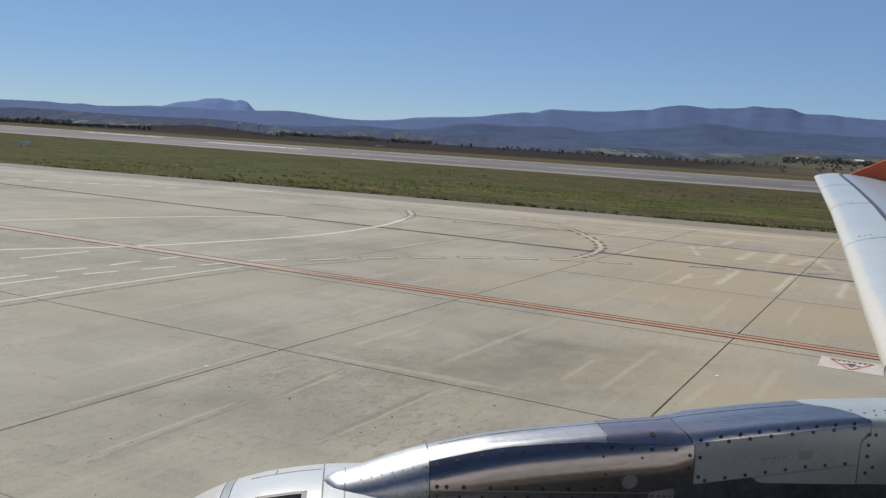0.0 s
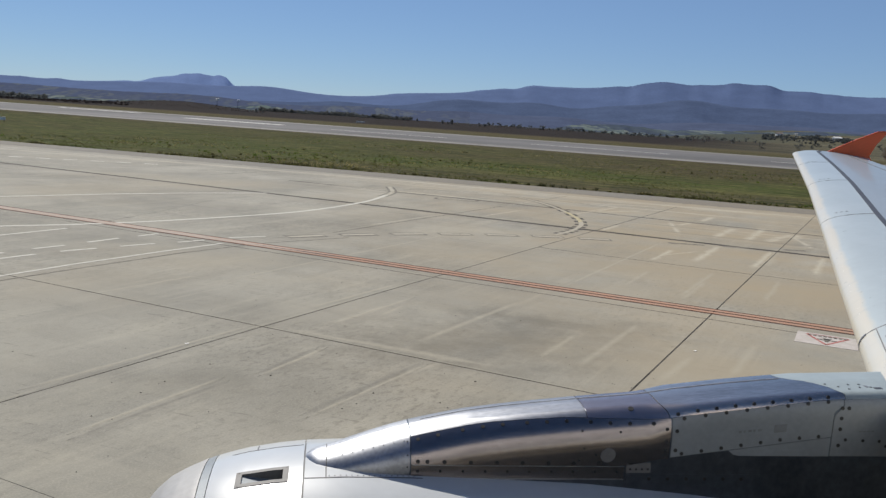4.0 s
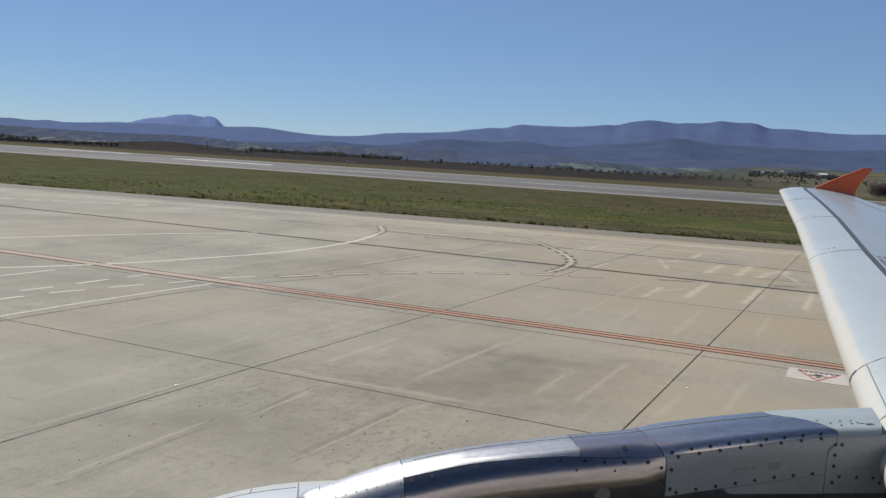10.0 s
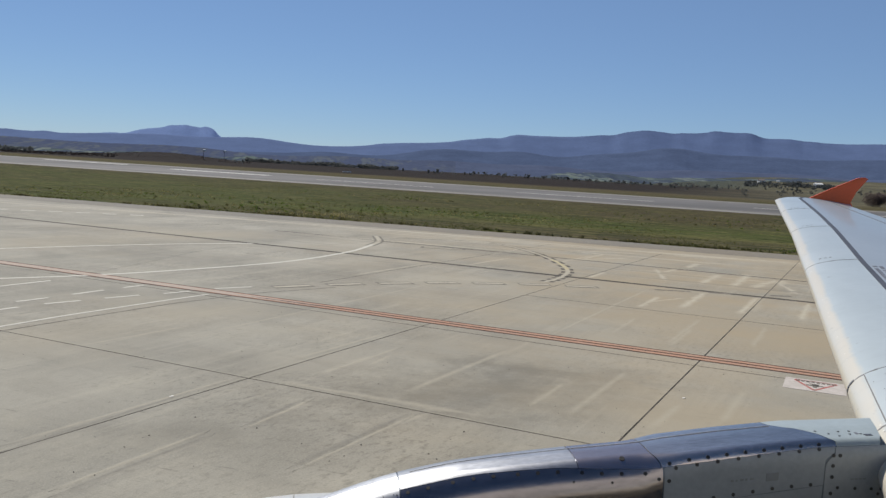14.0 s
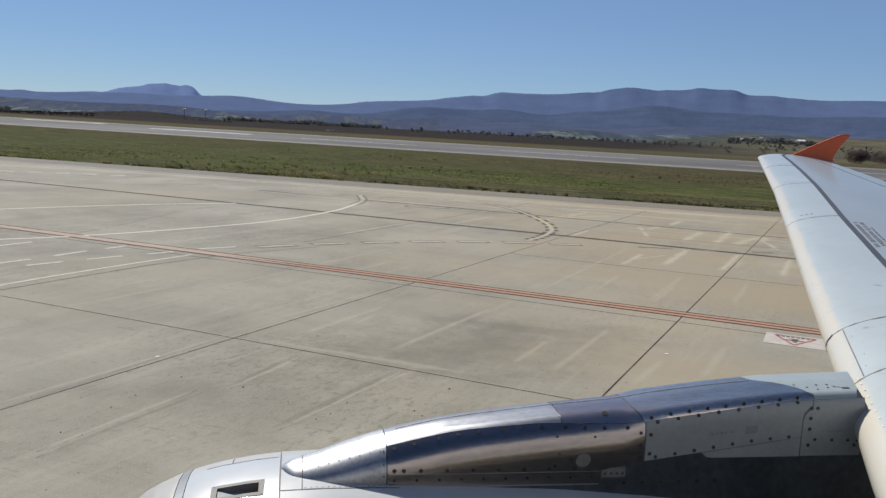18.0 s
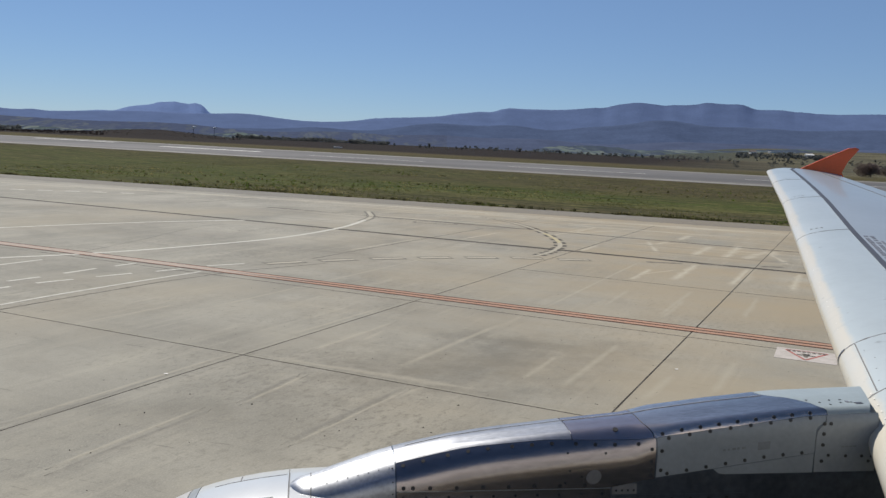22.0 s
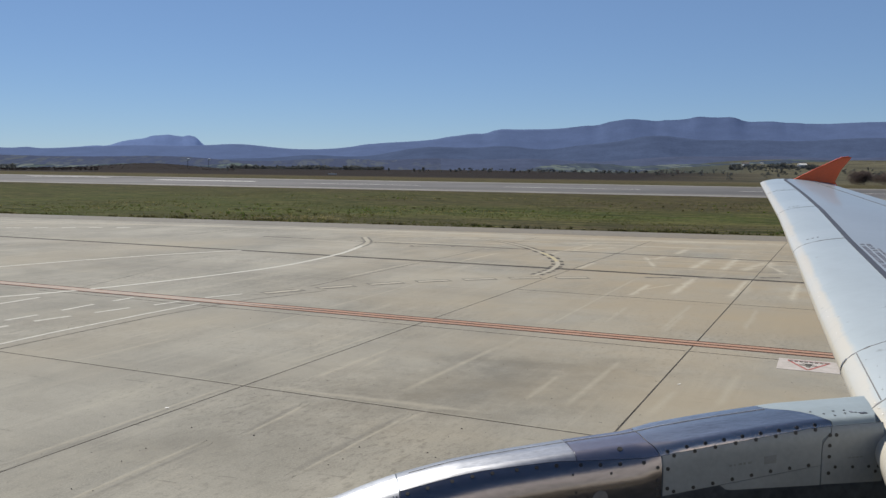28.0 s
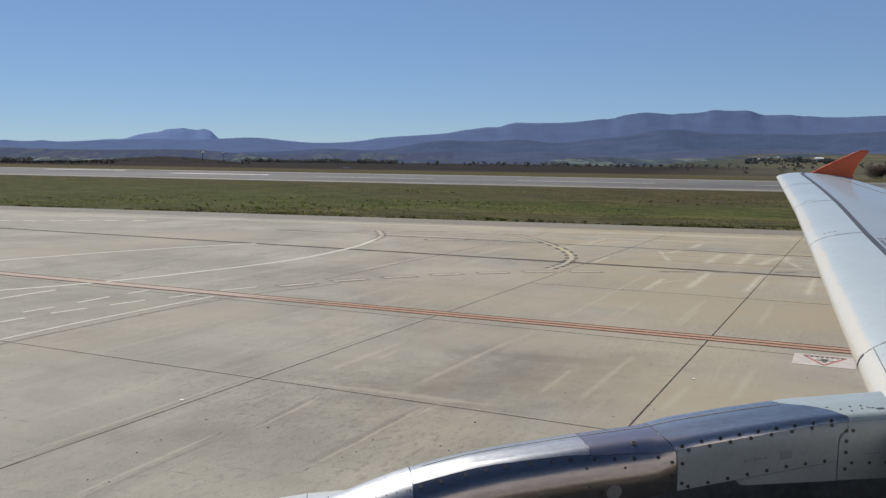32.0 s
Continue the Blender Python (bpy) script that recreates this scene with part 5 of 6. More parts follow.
for a, b in (((13.95, 33.62), (15.4, 33.35)), ((16.15, 33.25), (17.3, 33.08)), ((18.7, 32.93), (19.6, 32.86))):
    marking("dark_dash", [a, b], 0.3, "ghost_paint", "worn dark-edged dash on concrete", 0.005, "worn dark dashes")
marking("dark_dash", [(6.0, 48.75), (8.5, 48.15)], 0.7, "ghost_paint", "worn dark-edged dash on concrete", 0.005, "worn dark dashes")
marking("pale_dash", [(6.2, 48.7), (8.3, 48.2)], 0.35, "faded_paint", "pale centre of a worn dash", 0.009)
turn = arc([(9.3, 54.6), (10.89, 53.35), (11.81, 51.5), (12.38, 48.65), (12.55, 45.29), (12.37, 41.69), (11.83, 38.97), (11.04, 37.1), (10.35, 35.9), (9.47, 34.72)])
marking("pale_line", turn[:35], 0.19, "faded_paint", "faded start of the turning line")
marking("yellow_line", turn[34:46], 0.19, "yellow_paint", "yellow middle of the turning line between black blocks")
marking("pale_line", turn[45:], 0.19, "faded_paint", "faded end of the turning line")
for sh in (-0.22, 0.22):
    marking("dark_border", turn[8:30], 0.12, "ghost_paint", "worn dark border of the turning line", 0.005, shift=sh)
for i in range(28, len(turn) - 3, 4):
    for sh in (-0.21, 0.21):
        marking("black_block", turn[i:i + 3], 0.18, "black_paint", "black block beside the turning line", 0.005, "black blocks of the turning line", shift=sh)
# pale scrubbed-out marks
levels = (0.001 + 0.00006 * k for k in itertools.count())
far_marks = [([(17.33, 41.8), (15.7, 36.6)], 0.3), ([(20.0, 40.1), (16.9, 35.8)], 0.55), ([(21.9, 40.7), (18.1, 35.1)], 0.5), ([(22.2, 38.5), (19.0, 35.2)], 0.5), ([(21.5, 37.1), (20.3, 33.5)], 0.3), ([(16.05, 33.3), (12.9, 28.7)], 0.4),
               ([(14.4, 31.5), (12.2, 30.1)], 0.16), ([(13.4, 31.7), (11.3, 28.7)], 0.3), ([(17.9, 32.4), (14.6, 27.7)], 0.32), ([(19.4, 31.2), (16.4, 26.8)], 0.3), ([(14.6, 26.5), (15.6, 25.9)], 0.2), ([(12.8, 26.7), (9.7, 22.3)], 0.22),
               ([(14.5, 25.6), (12.1, 22.0)], 0.22), ([(10.5, 26.6), (8.6, 23.7)], 0.2), ([(22.4, 38.4), (21.2, 36.6)], 0.6), ([(16.0, 40.5), (19.2, 41.0)], 0.2)]
near_marks = [([(9.5, 46.0), (12.0, 49.5)], 0.25), ([(7.2, 40.2), (10.4, 44.6)], 0.2), ([(1.5, 35.0), (5.2, 40.2)], 0.16), ([(14.5, 45.2), (17.0, 48.8)], 0.3), ([(12.5, 43.0), (15.9, 47.6)], 0.2), ([(12.1, 36.8), (13.8, 39.3)], 0.3),
              ([(17.1, 40.2), (18.5, 41.8)], 0.3), ([(19.4, 42.6), (21.3, 45.2)], 0.5), ([(13.3, 44.3), (18.0, 47.0)], 0.35), ([(21.5, 49.6), (24.6, 48.7)], 0.5), ([(15.1, 50.4), (19.8, 49.8)], 0.6), ([(15.4, 28.2), (18.7, 33.4)], 0.4), ([(20.4, 36.4), (19.2, 35.3)], 0.5)]
# long straight pale drag lines
drag_lines = [([(1.82, 16.75), (4.97, 21.12)], 0.13), ([(4.21, 15.9), (5.56, 17.92)], 0.11), ([(4.75, 15.25), (7.45, 19.12)], 0.13), ([(6.09, 14.45), (7.51, 16.27)], 0.16), ([(7.64, 14.82), (9.58, 17.5)], 0.16), ([(1.31, 19.17), (1.92, 20.29)], 0.1),
              ([(9.69, 22.02), (11.72, 25.01)], 0.16), ([(1.4, 14.63), (2.21, 15.42)], 0.12), ([(-0.4, 19.6), (2.1, 23.1)], 0.1), ([(-5.6, 20.2), (-3.2, 23.4)], 0.1)]
for pts, w in drag_lines:
    band("pale_mark", pts, w * 1.7, "drag_paint", "thin straight pale drag line on concrete", next(levels), "pale drag lines", seed=pts[0][0], ragged=0.22, taper=0.03)
for pts, w in far_marks + near_marks:
    band("pale_mark", pts, w * 1.15, "scrubbed_paint" if pts[0][1] > 30 else "drag_paint", "pale scrubbed-out paint mark", next(levels), "pale scrubbed marks", seed=pts[0][0], ragged=0.5, taper=0.03)

for a0, b0, a1, b1, w in ((-1.6, 0.012, 2.9, 0.012, 0.05), (0.009, -1.9, 0.009, 1.5, 0.04), (0.2, 0.5, 2.6, 0.52, 0.14), (1.1, -0.45, 2.9, -0.43, 0.16),
                          (3.3, -2.6, 3.3, 0.8, 0.3), (3.62, -3, 3.64, 1.5, 0.35), (4.4, -3, 4.42, 2, 0.4), (4.75, -2, 4.75, 3, 0.45), (5.2, -3, 5.2, 3, 0.5)):
    band("dust_strip", [grid_xy(a0, b0), grid_xy(a1, b1)], w, "faint_paint", "pale dusty strip on worn concrete", next(levels), "pale dusty strips", seed=a0 + b0)
sr = random.Random(15)
for k in range(16):
    sa, d = sr.uniform(-45, 20), APRON_EDGE - sr.uniform(1.6, 15)
    band("dust_strip", [on_strip(sa, d), on_strip(sa + sr.uniform(9, 26), d + sr.uniform(-0.4, 0.4))], sr.uniform(0.25, 0.7), "scrubbed_paint", "pale dusty strip on worn concrete", next(levels), "pale dusty strips", seed=k * 3.1)
s0, s1 = on_strip(-90, APRON_EDGE - 2.2), on_strip(110, APRON_EDGE - 2.2)
band("asphalt_edge", [s0, s1], 4.35, "asphalt_paint", "dark asphalt shoulder beside the grass", 0.006, taper=0.001, ragged=0.08)
for k, (sa, sb, d, w) in enumerate(((-24, 8, 55.3, 0.8), (-8, 30, 54.6, 0.5), (4, 44, 55.6, 0.6), (-20, -2, 53.2, 0.6), (24, 60, 54.9, 0.5))):
    band("dust_strip", [on_strip(sa, d), on_strip(sb, d)], w, "scrubbed_paint", "pale dusty strip on worn concrete", next(levels), "pale dusty strips", seed=k * 5.3, ragged=0.6)

# soft wheel and broom streaks on the near slabs
for pts, w, mat in (([(-1.12, 14.48), (-0.07, 16.3)], 0.16, "stain_paint"), ([(-1.06, 14.36), (0.1, 16.3)], 0.12, "drag_paint"), ([(-0.3, 12.45), (1.89, 15.47)], 0.2, "stain_paint"), ([(-0.2, 12.35), (1.95, 15.3)], 0.12, "drag_paint"),
                    ([(-3.3, 11.4), (-1.5, 14.15)], 0.16, "stain_paint"), ([(-3.35, 11.6), (-1.6, 14.3)], 0.13, "drag_paint"), ([(-4.5, 13.15), (-2.3, 16.6)], 0.18, "stain_paint"), ([(-4.6, 13.4), (-1.4, 18.0)], 0.16, "drag_paint"),
                    ([(-0.9, 17.75), (3.4, 15.1)], 0.34, "drag_paint"), ([(0.07, 18.05), (2.3, 21.28)], 0.16, "drag_paint")):
    band("dust_strip" if mat != "stain_paint" else "stain_strip", pts, w, mat, "soft pale broom streak on concrete" if mat != "stain_paint" else "soft dark wheel streak on concrete", next(levels), "streaks on the near slabs", seed=pts[0][0] * 3, ragged=0.5)
# thin scrubbed and stained streaks that cross the outer slabs
for k in range(34):
    sa, d = sr.uniform(-52, 22), APRON_EDGE - sr.uniform(4, 30)
    run, turn_by = sr.uniform(2.5, 11), sr.choice((0.0, 0.0, 0.06, -0.08, 0.12))
    q = (sa + run * math.cos(turn_by), d + run * math.sin(turn_by))
    pale = k % 3 != 0
    band("dust_strip" if pale else "stain_strip", [on_strip(sa, d), on_strip(*q)], sr.uniform(0.14, 0.4), "scrubbed_paint" if pale else "stain_paint", "thin pale scrubbed streak on worn concrete" if pale else "thin dark stained streak on worn concrete", next(levels), "streaks on the outer slabs", seed=k * 1.7, ragged=0.6)

# cracks and old joints
cr = random.Random(8)
for pts, w in (([(-8.3, 32.74), (-7.03, 36.5), (-4.88, 43.59), (-1.67, 46.37)], 0.018), ([(-12.11, 63.24), (-9.72, 66.86)], 0.16), ([(-7.74, 58.06), (-3.54, 64.48)], 0.13), ([(5.1, 54.28), (9.46, 54.21)], 0.16), ([(11.3, 52.48), (16.21, 48.49)], 0.14)):
    line = arc(pts)
    line = [(x + cr.uniform(-0.012, 0.012), y + cr.uniform(-0.012, 0.012)) for x, y in line]
    marking("crack", line, w, "ghost_paint", "thin dark crack in the concrete", 0.0045)

# warning panel painted on the concrete
def rect(c, u, v, a0, a1, b0, b1):
    return [tuple(c + u * a + v * b) for a, b in ((a0, b0), (a1, b0), (a1, b1), (a0, b1))]


PC = Vector((11.45, 17.88))
PU, PV = Vector((0.834, -0.552)), Vector((0.552, 0.834))
panel = tagged(part("warning_panel", prism(rect(PC, PU, PV, -0.66, 0.66, -0.6, 0.6), 0.001, 0.006), M["panel_paint"]), "white warning panel with a red triangle painted on concrete", "marking", kind="structure")


def pv(a, b):
    return tuple(PC + PU * a + PV * b)


marking("red_side", [pv(-0.45, 0.42), pv(0.0, -0.5)], 0.065, "sign_red", "", 0.0085, host=panel)
marking("red_side", [pv(0.45, 0.42), pv(0.0, -0.5)], 0.065, "sign_red", "", 0.0085, host=panel)
marking("red_side", [pv(-0.45, 0.44), pv(0.45, 0.44)], 0.03, "sign_red", "", 0.0125, host=panel)
for a0, a1, b0, b1 in ((-0.16, 0.16, -0.04, 0.03), (-0.035, 0.035, -0.2, 0.16), (-0.08, 0.06, 0.12, 0.16)):
    part("pictogram", prism([pv(a0, b0), pv(a1, b0), pv(a1 + 0.05, b1), pv(a0 - 0.05, b1)], 0.004, 0.0095 + 0.002 * abs(a0)), M["black_paint"], panel)
for k in range(8):
    a0 = -0.42 + k * 0.11
    part("text_bar", prism([pv(a0, 0.3), pv(a0 + 0.075, 0.3), pv(a0 + 0.075, 0.38), pv(a0, 0.38)], 0.004, 0.0095), M["black_paint"], panel)
# pale chips on the concrete
for x, y in ((-2.58, 16.32), (7.71, 16.66)):
    marking("paper_scrap", [(x, y), (x + 0.07, y + 0.02)], 0.04, "board", "small white scrap lying on concrete", 0.012)

# grit scattered on the concrete
grit_v, grit_f = [], []
gr = random.Random(9)
bits = [(-3.23, 12.33), (-2.92, 12.21), (-2.78, 13.42), (-1.94, 15.02), (-2.52, 14.0), (-0.85, 14.42), (1.91, 13.14), (2.0, 12.9), (0.57, 13.03), (0.86, 13.57), (0.34, 12.8), (2.67, 14.29)]
for k in range(330):
    x, y = bits[k] if k < len(bits) else (gr.uniform(-9, 12), gr.uniform(9.5, 26))
    r = gr.uniform(0.014, 0.024) if k < len(bits) else gr.uniform(0.005, 0.015)
    n0 = len(grit_v)
    grit_v += [(x + r * math.cos(a) * gr.uniform(0.7, 1.2), y + r * math.sin(a) * gr.uniform(0.7, 1.2), 0.0) for a in (0, 1.26, 2.51, 3.77, 5.03)]
    grit_v.append((x, y, r * 0.8))
    grit_f += [(n0 + i, n0 + (i + 1) % 5, n0 + 5) for i in range(5)]
grit_me = bpy.data.meshes.new("grit")
grit_me.from_pydata(grit_v, [], grit_f)
tagged(link("grit", grit_me, M["seal"]), "dark grit scattered over the concrete", "grit", kind="stuff")

# ---- verge: tufts of grass and weeds ----
rnd = random.Random(4)


def tufts(name, label, mat, spots, blades):
    verts, faces = [], []
    for x, y, size in spots:
        z = ground_z(x, y)
        for _ in range(blades):
            a, l0 = rnd.uniform(0, 6.283), size * rnd.uniform(0.3, 1.0)
            lean = rnd.uniform(0.1, 0.8)
            bx, by = x + rnd.uniform(-1, 1) * size * 0.6, y + rnd.uniform(-1, 1) * size * 0.6
            w = size * 0.13
            k = len(verts)
            ca, sa = math.cos(a), math.sin(a)
            verts += [(bx - sa * w, by + ca * w, z - 0.03), (bx + sa * w, by - ca * w, z - 0.03), (bx + ca * l0 * lean + sa * w * 0.7, by + sa * l0 * lean - ca * w * 0.7, z + l0 * 0.75), (bx + ca * l0 * lean * 1.5, by + sa * l0 * lean * 1.5, z + l0)]
            faces += [(k, k + 1, k + 2), (k, k + 2, k + 3)]
    me = bpy.data.meshes.new(name)
    me.from_pydata(verts, [], faces)
    return tagged(link(name, me, M[mat]), label, "grass", kind="stuff")


spots = []
for _ in range(170):
    s = rnd.uniform(-75, 70)
    n1 = noise.noise((s * 0.25, 0, 1.5))
    if n1 > -0.15 or rnd.random() < 0.25:
        x, y = on_strip(s, APRON_EDGE + 0.15 + abs(rnd.gauss(0, 0.7)))
        spots.append((x, y, rnd.uniform(0.1, 0.26) * (1 + max(0, n1))))
tufts("verge_weeds", "dark ragged weeds along the concrete edge", "weed", spots, 14)
spots, pale = [], []
for _ in range(17000):
    s, d = rnd.uniform(-85, 85), APRON_EDGE + 0.4 + 75 * rnd.random() ** 1.9
    x, y = on_strip(s, d)
    n1 = noise.noise((x * 0.1, y * 0.1, 4.5)) + 0.6 * noise.noise((s * 0.05, d * 0.2, 2.5))
    if n1 > -0.2:
        (pale if n1 > 0.42 and rnd.random() < 0.6 else spots).append((x, y, rnd.uniform(0.06, 0.14) * (1 + n1)))
tufts("verge_grass", "mixed green and straw-coloured rough grass", "blade", spots, 7)
tufts("pale_grass", "yellow-green tips of rough grass", "straw", pale, 7)
spots = []
for _ in range(1900):
    s, d = rnd.uniform(-75, 78), APRON_EDGE + 1.0 + 60 * rnd.random() ** 1.6
    x, y = on_strip(s, d)
    if noise.noise((x * 0.06, y * 0.06, 9.5)) > 0.1:
        spots.append((x, y, rnd.uniform(0.1, 0.27)))
tufts("verge_clumps", "scattered dark taller grass clumps", "weed", spots[::5], 22)
tufts("straw_clumps", "pale straw-tipped grass clumps", "straw", spots[1::5] + spots[2::5], 12)
tufts("green_clumps", "bright green grass clumps", "lush", spots[3::5] + spots[4::5], 16)
# cushions of dark weed at the very edge, each a low mound
mounds, crowns = [], []
for _ in range(130):
    s = rnd.uniform(-70, 66)
    if noise.noise((s * 0.16, 2.0, 6.5)) < -0.12:
        continue
    size = rnd.uniform(0.09, 0.24)
    x, y = on_strip(s, APRON_EDGE + 0.35 + abs(rnd.gauss(0, 0.8)))
    for _ in range(7):
        mounds.append((x + rnd.gauss(0, size), y + rnd.gauss(0, size * 0.6), size))
    crowns.append((x + 0.15, y + 0.35, size * 1.15))
tufts("weed_mounds", "dark cushions of weed lining the concrete edge", "weed", mounds, 14)
tufts("weed_crowns", "pale dry tops of the weed cushions", "straw", crowns, 14)


# ---- trees and bushes beyond the runway ----
def crown(n, rx, rz, z0, leaf, seed, lumps=7):
    """Many small leaf sprays gathered in uneven lumps, with gaps between."""
    r = random.Random(seed)
    cores = [Vector((r.uniform(-1, 1) * rx * 0.6, r.uniform(-1, 1) * rx * 0.6, z0 + rz * r.uniform(-0.55, 0.75))) for _ in range(lumps)]
    verts, faces = [], []
    for i in range(n):
        c = cores[i % lumps]
        d = Vector((r.gauss(0, 1), r.gauss(0, 1), r.gauss(0, 1))).normalized() * r.uniform(0.5, 1.0)
        p = c + Vector((d.x * rx * 0.5, d.y * rx * 0.5, d.z * rz * 0.5))
        p.z = max(p.z, 0.02)
        e1 = Vector((r.gauss(0, 1), r.gauss(0, 1), r.gauss(0, 1))).normalized() * leaf
        e2 = e1.orthogonal().normalized() * leaf * r.uniform(0.5, 1.0)
        k = len(verts)
        verts += [p - e1, p + e2, p + e1, p - e2]
        faces.append((k, k + 1, k + 2, k + 3))
    return verts, faces


def tree(name, label, h, spread, mat, seed, leaves=420):
    top = new(name)
    tagged(top, label, "tree")
    bm = bmesh.new()
    r = random.Random(seed)
    bmesh.ops.create_cone(bm, cap_ends=True, segments=7, radius1=h * 0.035, radius2=h * 0.015, depth=h * 0.55, matrix=Matrix.Translation((0, 0, h * 0.27)))
    for k in range(4):
        a = k * 1.7 + r.random()
        m = Matrix.Translation((math.cos(a) * spread * 0.22, math.sin(a) * spread * 0.22, h * 0.55)) @ Euler((0, radians(38), a)).to_matrix().to_4x4()
        bmesh.ops.create_cone(bm, cap_ends=True, segments=5, radius1=h * 0.014, radius2=h * 0.006, depth=h * 0.34, matrix=m)
    part("trunk", bm, M["bark"], top)
    me = bpy.data.meshes.new("crown")
    v, f = crown(leaves, spread, h * 0.7, h * 0.5, h * 0.065, seed, 14)
    me.from_pydata(v, [], f)
    link("crown", me, M[mat], top)
    return top


def at_bearing(b, r):
    x, y = r * math.sin(radians(b)), r * math.cos(radians(b))
    return x, y, ground_z(x, y) - 0.1


kinds = [tree("tree", "small dark tree standing in open farmland", 3.4, 1.9, "leaf", 11), tree("tree", "low round dark tree in farmland", 2.8, 2.3, "leaf", 12), tree("tree", "tall dark tree in farmland", 4.4, 2.0, "leaf", 13)]
places = [(7.3, 640), (7.7, 640), (7.9, 650), (8.2, 640), (9.1, 645), (9.7, 640), (12.2, 640), (12.9, 650), (13.9, 650), (14.3, 655), (14.6, 660), (14.9, 655), (15.5, 650), (15.8, 655), (5.6, 660), (16.9, 640),
          (19.5, 660), (19.8, 655), (20.6, 650), (20.9, 655), (21.8, 640), (23.7, 560), (24.0, 565), (24.4, 600), (25.2, 640), (27.9, 860), (28.3, 900), (28.7, 880), (29.0, 930), (29.4, 900), (29.7, 870), (30.3, 760),
          (30.6, 770), (30.1, 980), (31.0, 1000), (32.3, 1100), (33.6, 900), (34.2, 980), (35.4, 1000), (26.6, 700), (27.2, 760), (32.9, 620), (36.6, 760), (-5.2, 560), (-4.8, 560), (-4.4, 570)]
for i, (b, r) in enumerate(places):
    k = kinds[i % 3]
    x, y, z = at_bearing(b, r)
    m = Matrix.Translation((x, y, z)) @ pose(0, 0, 0, 0, 0, (i * 77) % 360) @ Matrix.Scale(0.7 if r < 680 else 0.9, 4)
    if i < 3:
        k.matrix_basis = m
    else:
        copy_thing(k, m)
for o in [o for o in scene.collection.objects if o.get("category") == "tree"]:
    o["group"] = "farmland trees"


def bush(name, label, x, y, rx, h, mat, seed, n=500):
    me = bpy.data.meshes.new(name)
    v, f = crown(n, rx, h * 0.55, h * 0.42, h * (0.03 if n > 2000 else 0.055), seed, 12 if n < 2000 else 26)
    me.from_pydata(v, [], f)
    ob = tagged(link(name, me, M[mat]), label, "bush")
    ob.location = (x, y, ground_z(x, y))
    return ob


x, y, z = at_bearing(35.05, 272)
bush("bush", "large leafless brown bush beside the runway", x, y, 3.6, 4.0, "dry_leaf", 21, 9000)
for b, r, rx, h, seed in ((36.25, 278, 3.8, 3.5, 22), (37.5, 284, 4.2, 3.8, 23)):
    x, y, z = at_bearing(b, r)
    bush("bush", "leafless brown bush in the hedge beside the runway", x, y, rx, h, "dry_leaf", seed, 6000)
for i, (b, r, rx, h) in enumerate(((24.5, 560, 6, 2.4), (25.0, 560, 5, 2.0), (24.1, 580, 4, 3.0), (22.2, 600, 5, 1.6), (27.6, 330, 1.6, 1.6), (36.9, 330, 4, 3.0), (37.8, 340, 4, 3.2), (36.2, 480, 5, 4), (33.2, 420, 2.5, 2.0), (23.3, 520, 5, 1.6), (29.8, 420, 2.5, 2.4))):
    x, y, z = at_bearing(b, r)
    bush("bush", "dark scrubby bush in dry pasture", x, y, rx, h, "leaf" if i % 3 else "dry_leaf", 30 + i, 400)


def woods(name, label, b0, b1, r0, r1, n, h0, h1, mat):
    verts, faces = [], []
    r = random.Random(77)
    for i in range(n):
        b, d = r.uniform(b0, b1), r.uniform(r0, r1)
        x, y, z = at_bearing(b, d)
        h = r.uniform(h0, h1) * (1 + 0.5 * noise.noise((b * 0.8, d * 0.01, 2.0)))
        v, f = crown(44, h * 0.7, h * 0.55, h * 0.45, h * 0.19, i, 5)
        k = len(verts)
        verts += [(p[0] + x, p[1] + y, p[2] + z) for p in v]
        faces += [tuple(q + k for q in t) for t in f]
    me = bpy.data.meshes.new(name)
    me.from_pydata(verts, [], faces)
    return tagged(link(name, me, M[mat]), label, "woods", kind="stuff")


woods("woods", "dark brown scrub covering the low hill", -21, -12.5, 430, 680, 700, 0.4, 0.9, "scrub")
woods("woods", "low brown brush on the hill top", -12.5, -4.3, 480, 680, 420, 0.25, 0.55, "scrub")
woods("woods", "dark trees beside the runway end", -24, -17.2, 520, 600, 110, 1.6, 3.4, "leaf")
woods("woods", "dark belt of trees at the plateau edge", -4.6, 5.2, 690, 760, 420, 1.6, 3.2, "leaf")
woods("woods", "distant dark trees round a village", 27.6, 33.5, 900, 1150, 150, 2.5, 5.0, "leaf")
woods("woods", "straggling hedges in dry pasture", 23, 38, 420, 880, 110, 1.0, 2.4, "leaf")
woods("woods", "scattered scrub at the edge of the dark field", 10, 22.5, 640, 760, 90, 1.2, 2.6, "leaf")


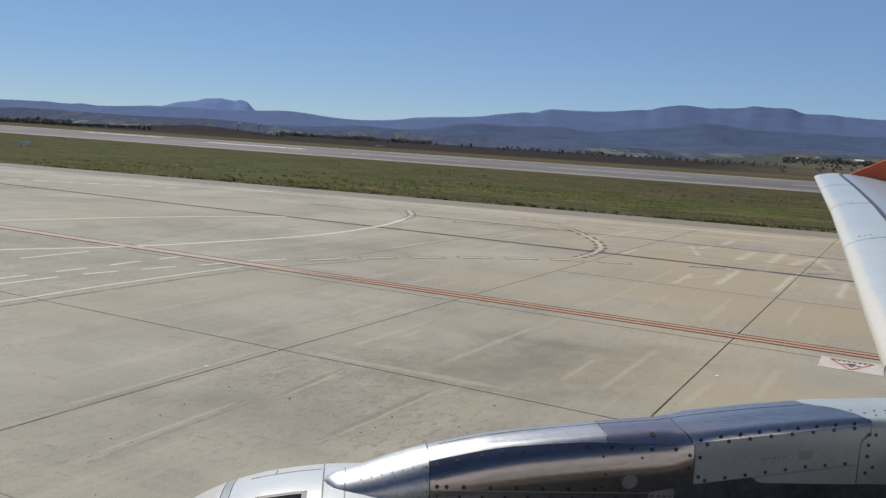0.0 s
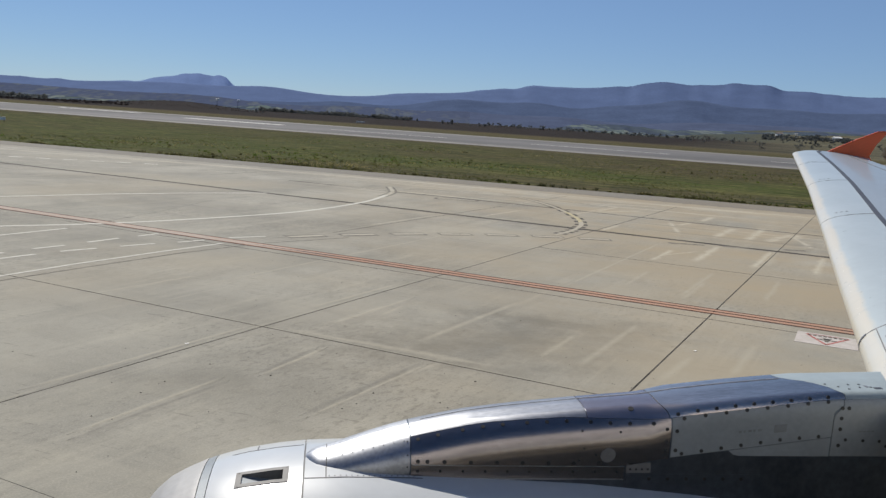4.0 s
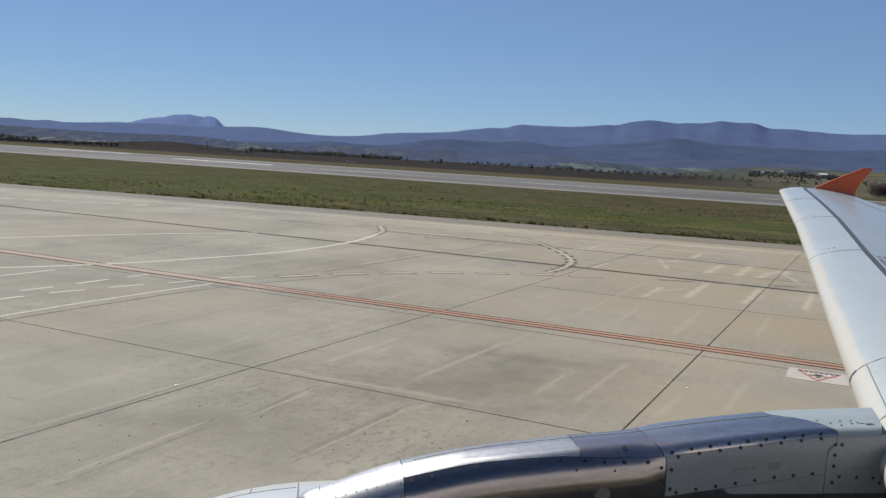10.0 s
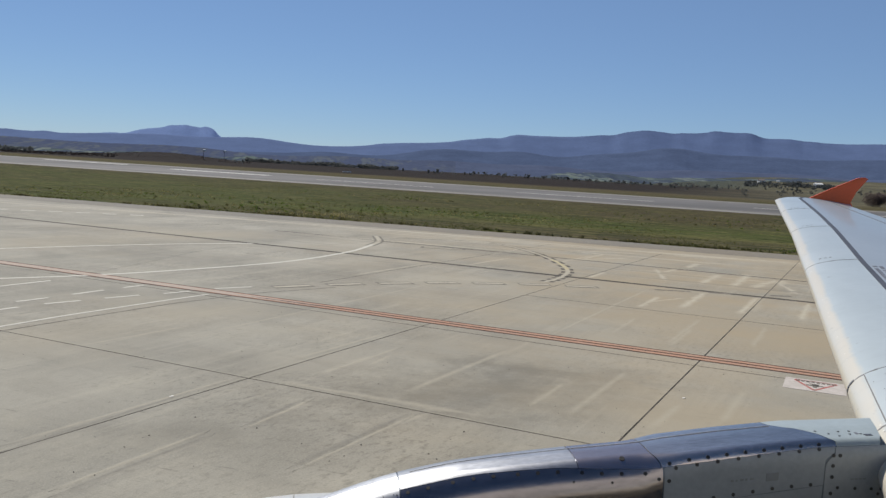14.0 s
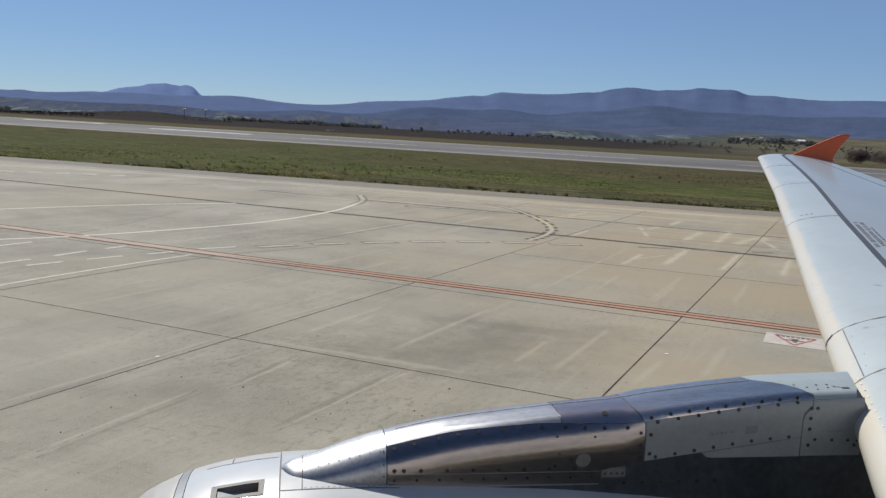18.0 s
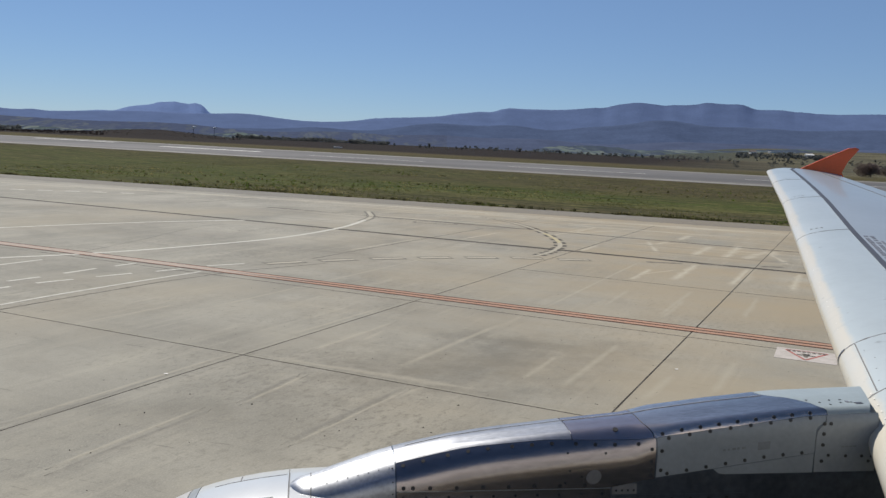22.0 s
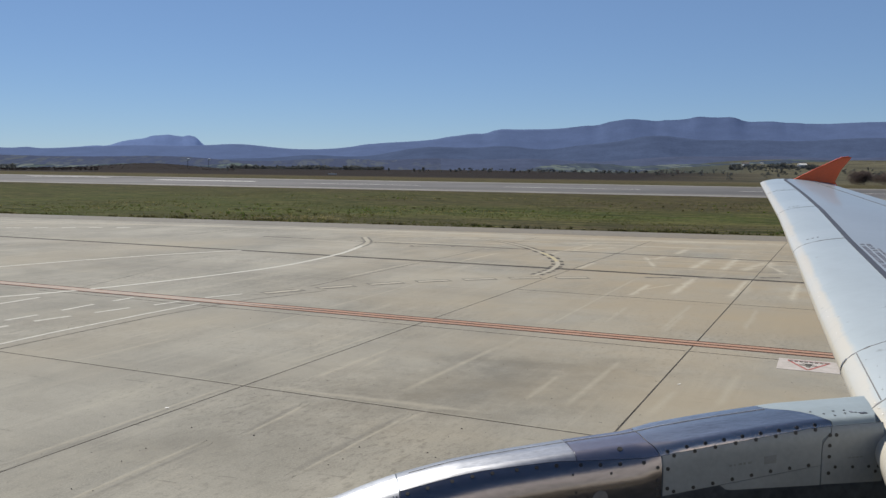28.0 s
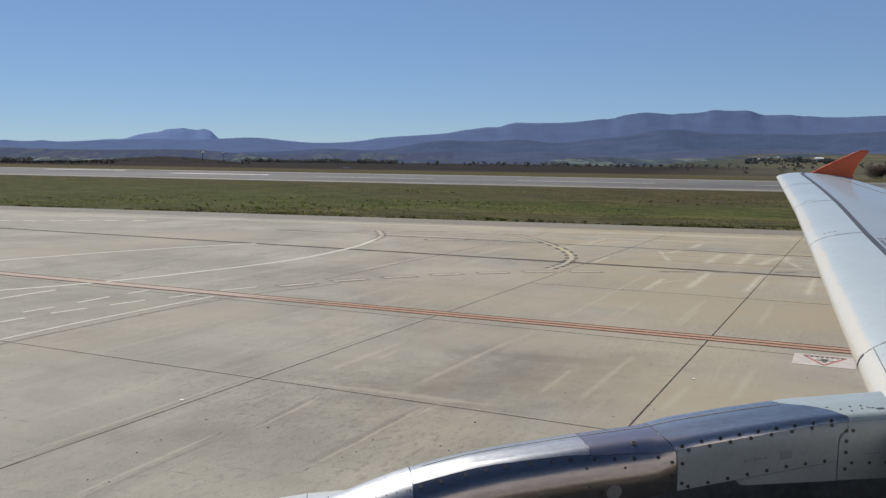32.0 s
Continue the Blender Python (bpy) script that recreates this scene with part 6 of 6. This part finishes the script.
# ---- far buildings, boards and masts ----
def house(b, r, w, d, h, label, roof="roof_tile"):
    x, y, z = at_bearing(b, r)
    top = tagged(new("house"), label, "house", "village houses")
    top.location = (x, y, z)
    part("wall", prism([(-w / 2, -d / 2), (w / 2, -d / 2), (w / 2, d / 2), (-w / 2, d / 2)], -0.5, h), M["house_wall"], top)
    bm = bmesh.new()
    e = 0.4
    v = [bm.verts.new(p) for p in ((-w / 2 - e, -d / 2 - e, h), (w / 2 + e, -d / 2 - e, h), (w / 2 + e, d / 2 + e, h), (-w / 2 - e, d / 2 + e, h), (-w / 2 - e, 0, h + d * 0.28), (w / 2 + e, 0, h + d * 0.28))]
    for f in ((0, 1, 5, 4), (2, 3, 4, 5), (0, 4, 3), (1, 2, 5), (3, 2, 1, 0)):
        bm.faces.new([v[i] for i in f])
    part("roof", bm, M[roof], top)
    for k in (-0.25, 0.25):
        part("window", prism([(k * w - 0.5, -d / 2 - 0.06), (k * w + 0.5, -d / 2 - 0.06), (k * w + 0.5, -d / 2 + 0.02), (k * w - 0.5, -d / 2 + 0.02)], h * 0.4, h * 0.75), M["dark_seal"], top)


house(31.77, 1120, 9, 6, 4, "white farmhouse with a pale metal roof among trees", "house_wall")
house(28.5, 1250, 8, 6, 3.5, "pale farmhouse at the village edge")
x, y, z = at_bearing(30.3, 1350)
shed = tagged(new("greenhouse"), "long pale greenhouse roof on the far slope", "greenhouse")
shed.location = (x, y, z)
part("wall", prism([(-22, -4), (22, -4), (22, 4), (-22, 4)], -1, 1.2), M["house_wall"], shed)
part("roof", prism([(-22.5, -4.5), (22.5, -4.5), (22.5, 4.5), (-22.5, 4.5)], 1.2, 1.8), M["board"], shed)


def sign_board(x, y, w, h, label, turn=0.0, deep=0.18):
    top = tagged(new("airfield_sign"), label, "sign", "airfield signs")
    top.matrix_basis = pose(x, y, ground_z(x, y), 0, 0, turn)
    bm = bmesh.new()
    bmesh.ops.create_cube(bm, size=1.0, matrix=Matrix.Translation((0, 0, 0.35 + h / 2)) @ Matrix.Diagonal((w, deep, h, 1)))
    bmesh.ops.bevel(bm, geom=bm.edges[:], offset=0.03, segments=2)
    part("board", bm, M["board"], top)
    for k in (-0.38, 0.38):
        bm = bmesh.new()
        bmesh.ops.create_cone(bm, cap_ends=True, segments=8, radius1=0.05, radius2=0.05, depth=0.45, matrix=Matrix.Translation((k * w, 0, 0.2)))
        part("leg", bm, M["screw"], top)


sign_board(-52.5, 147, 1.6, 0.5, "low white airfield sign in grass", 8)
sign_board(11.0, 330, 3.2, 0.3, "low white airfield sign beyond the runway", -4, 1.4)
for b, r, h in ((-7.25, 520, 5.4), (-5.97, 600, 6.0)):
    x, y, z = at_bearing(b, r)
    top = tagged(new("mast"), "slim mast with a white head beyond the runway", "mast", "airfield masts")
    top.location = (x, y, z)
    bm = bmesh.new()
    bmesh.ops.create_cone(bm, cap_ends=True, segments=8, radius1=0.14, radius2=0.08, depth=h, matrix=Matrix.Translation((0, 0, h / 2)))
    part("pole", bm, M["screw"], top)
    bm = bmesh.new()
    bmesh.ops.create_uvsphere(bm, u_segments=12, v_segments=8, radius=0.7, matrix=Matrix.Translation((0.4, 0, h)) @ Matrix.Diagonal((1.6, 0.7, 0.8, 1)))
    part("head", bm, M["board"], top)

# ---- joint seals, then the slabs ----
def seal(a0, b0, a1, b1, w):
    p, q = grid_xy(a0, b0), grid_xy(a1, b1)
    part("joint_seal", ribbon([p, q], w, 0.004, 0.012), M["seal"], apron)


seal(-3, 0, 3.0, 0, 0.022)
seal(3.0, 0, 5.2, 0, 0.035)
seal(-3, -1, 5.6, -1, 0.032)
seal(0, -2, 0, 4.5, 0.024)
seal(3, -5, 3, 6, 0.38)
seal(1.0, -3, 1.0, 2, 0.024)
seal(4.05, -5, 4.05, 3, 0.17)
seal(2.08, -3, 2.08, 0, 0.022)
seal(1.7, 0.937, 5.2, 0.937, 0.022)

slab_mesh = {}
gap = 0.005
for a in range(-6, 10):
    for b in range(-12, 9):
        c = [grid_xy(a + ea, b + eb) for ea, eb in ((0, 0), (1, 0), (1, 1), (0, 1))]
        if min(off(*p) for p in c) > APRON_EDGE:
            continue
        cx, cy = grid_xy(a + 0.5, b + 0.5)
        whole = max(off(*p) for p in c) < APRON_EDGE
        q = [tuple((Vector(p) - Vector((cx, cy))) * (1 - 2 * gap / SLAB)) for p in c]
        if whole:
            if "slab" not in slab_mesh:
                ob = part("slab", prism(q, -0.05, 0.0), M["concrete"], apron)
                slab_mesh["slab"] = ob.data
            else:
                ob = link("slab", slab_mesh["slab"], None, apron)
            ob.location = (cx, cy, 0)
        else:
            poly = cut([(x + cx, y + cy) for x, y in q], EDGE_N.x, EDGE_N.y, APRON_EDGE)
            if len(poly) > 2:
                part("slab", prism(poly, -0.05, 0.0), M["concrete"], apron)
bed = [grid_xy(-6, -12), grid_xy(10, -12), grid_xy(10, 9), grid_xy(-6, 9)]
part("bed", prism(cut(bed, EDGE_N.x, EDGE_N.y, APRON_EDGE), -0.055, -0.02), M["subbase"], apron)
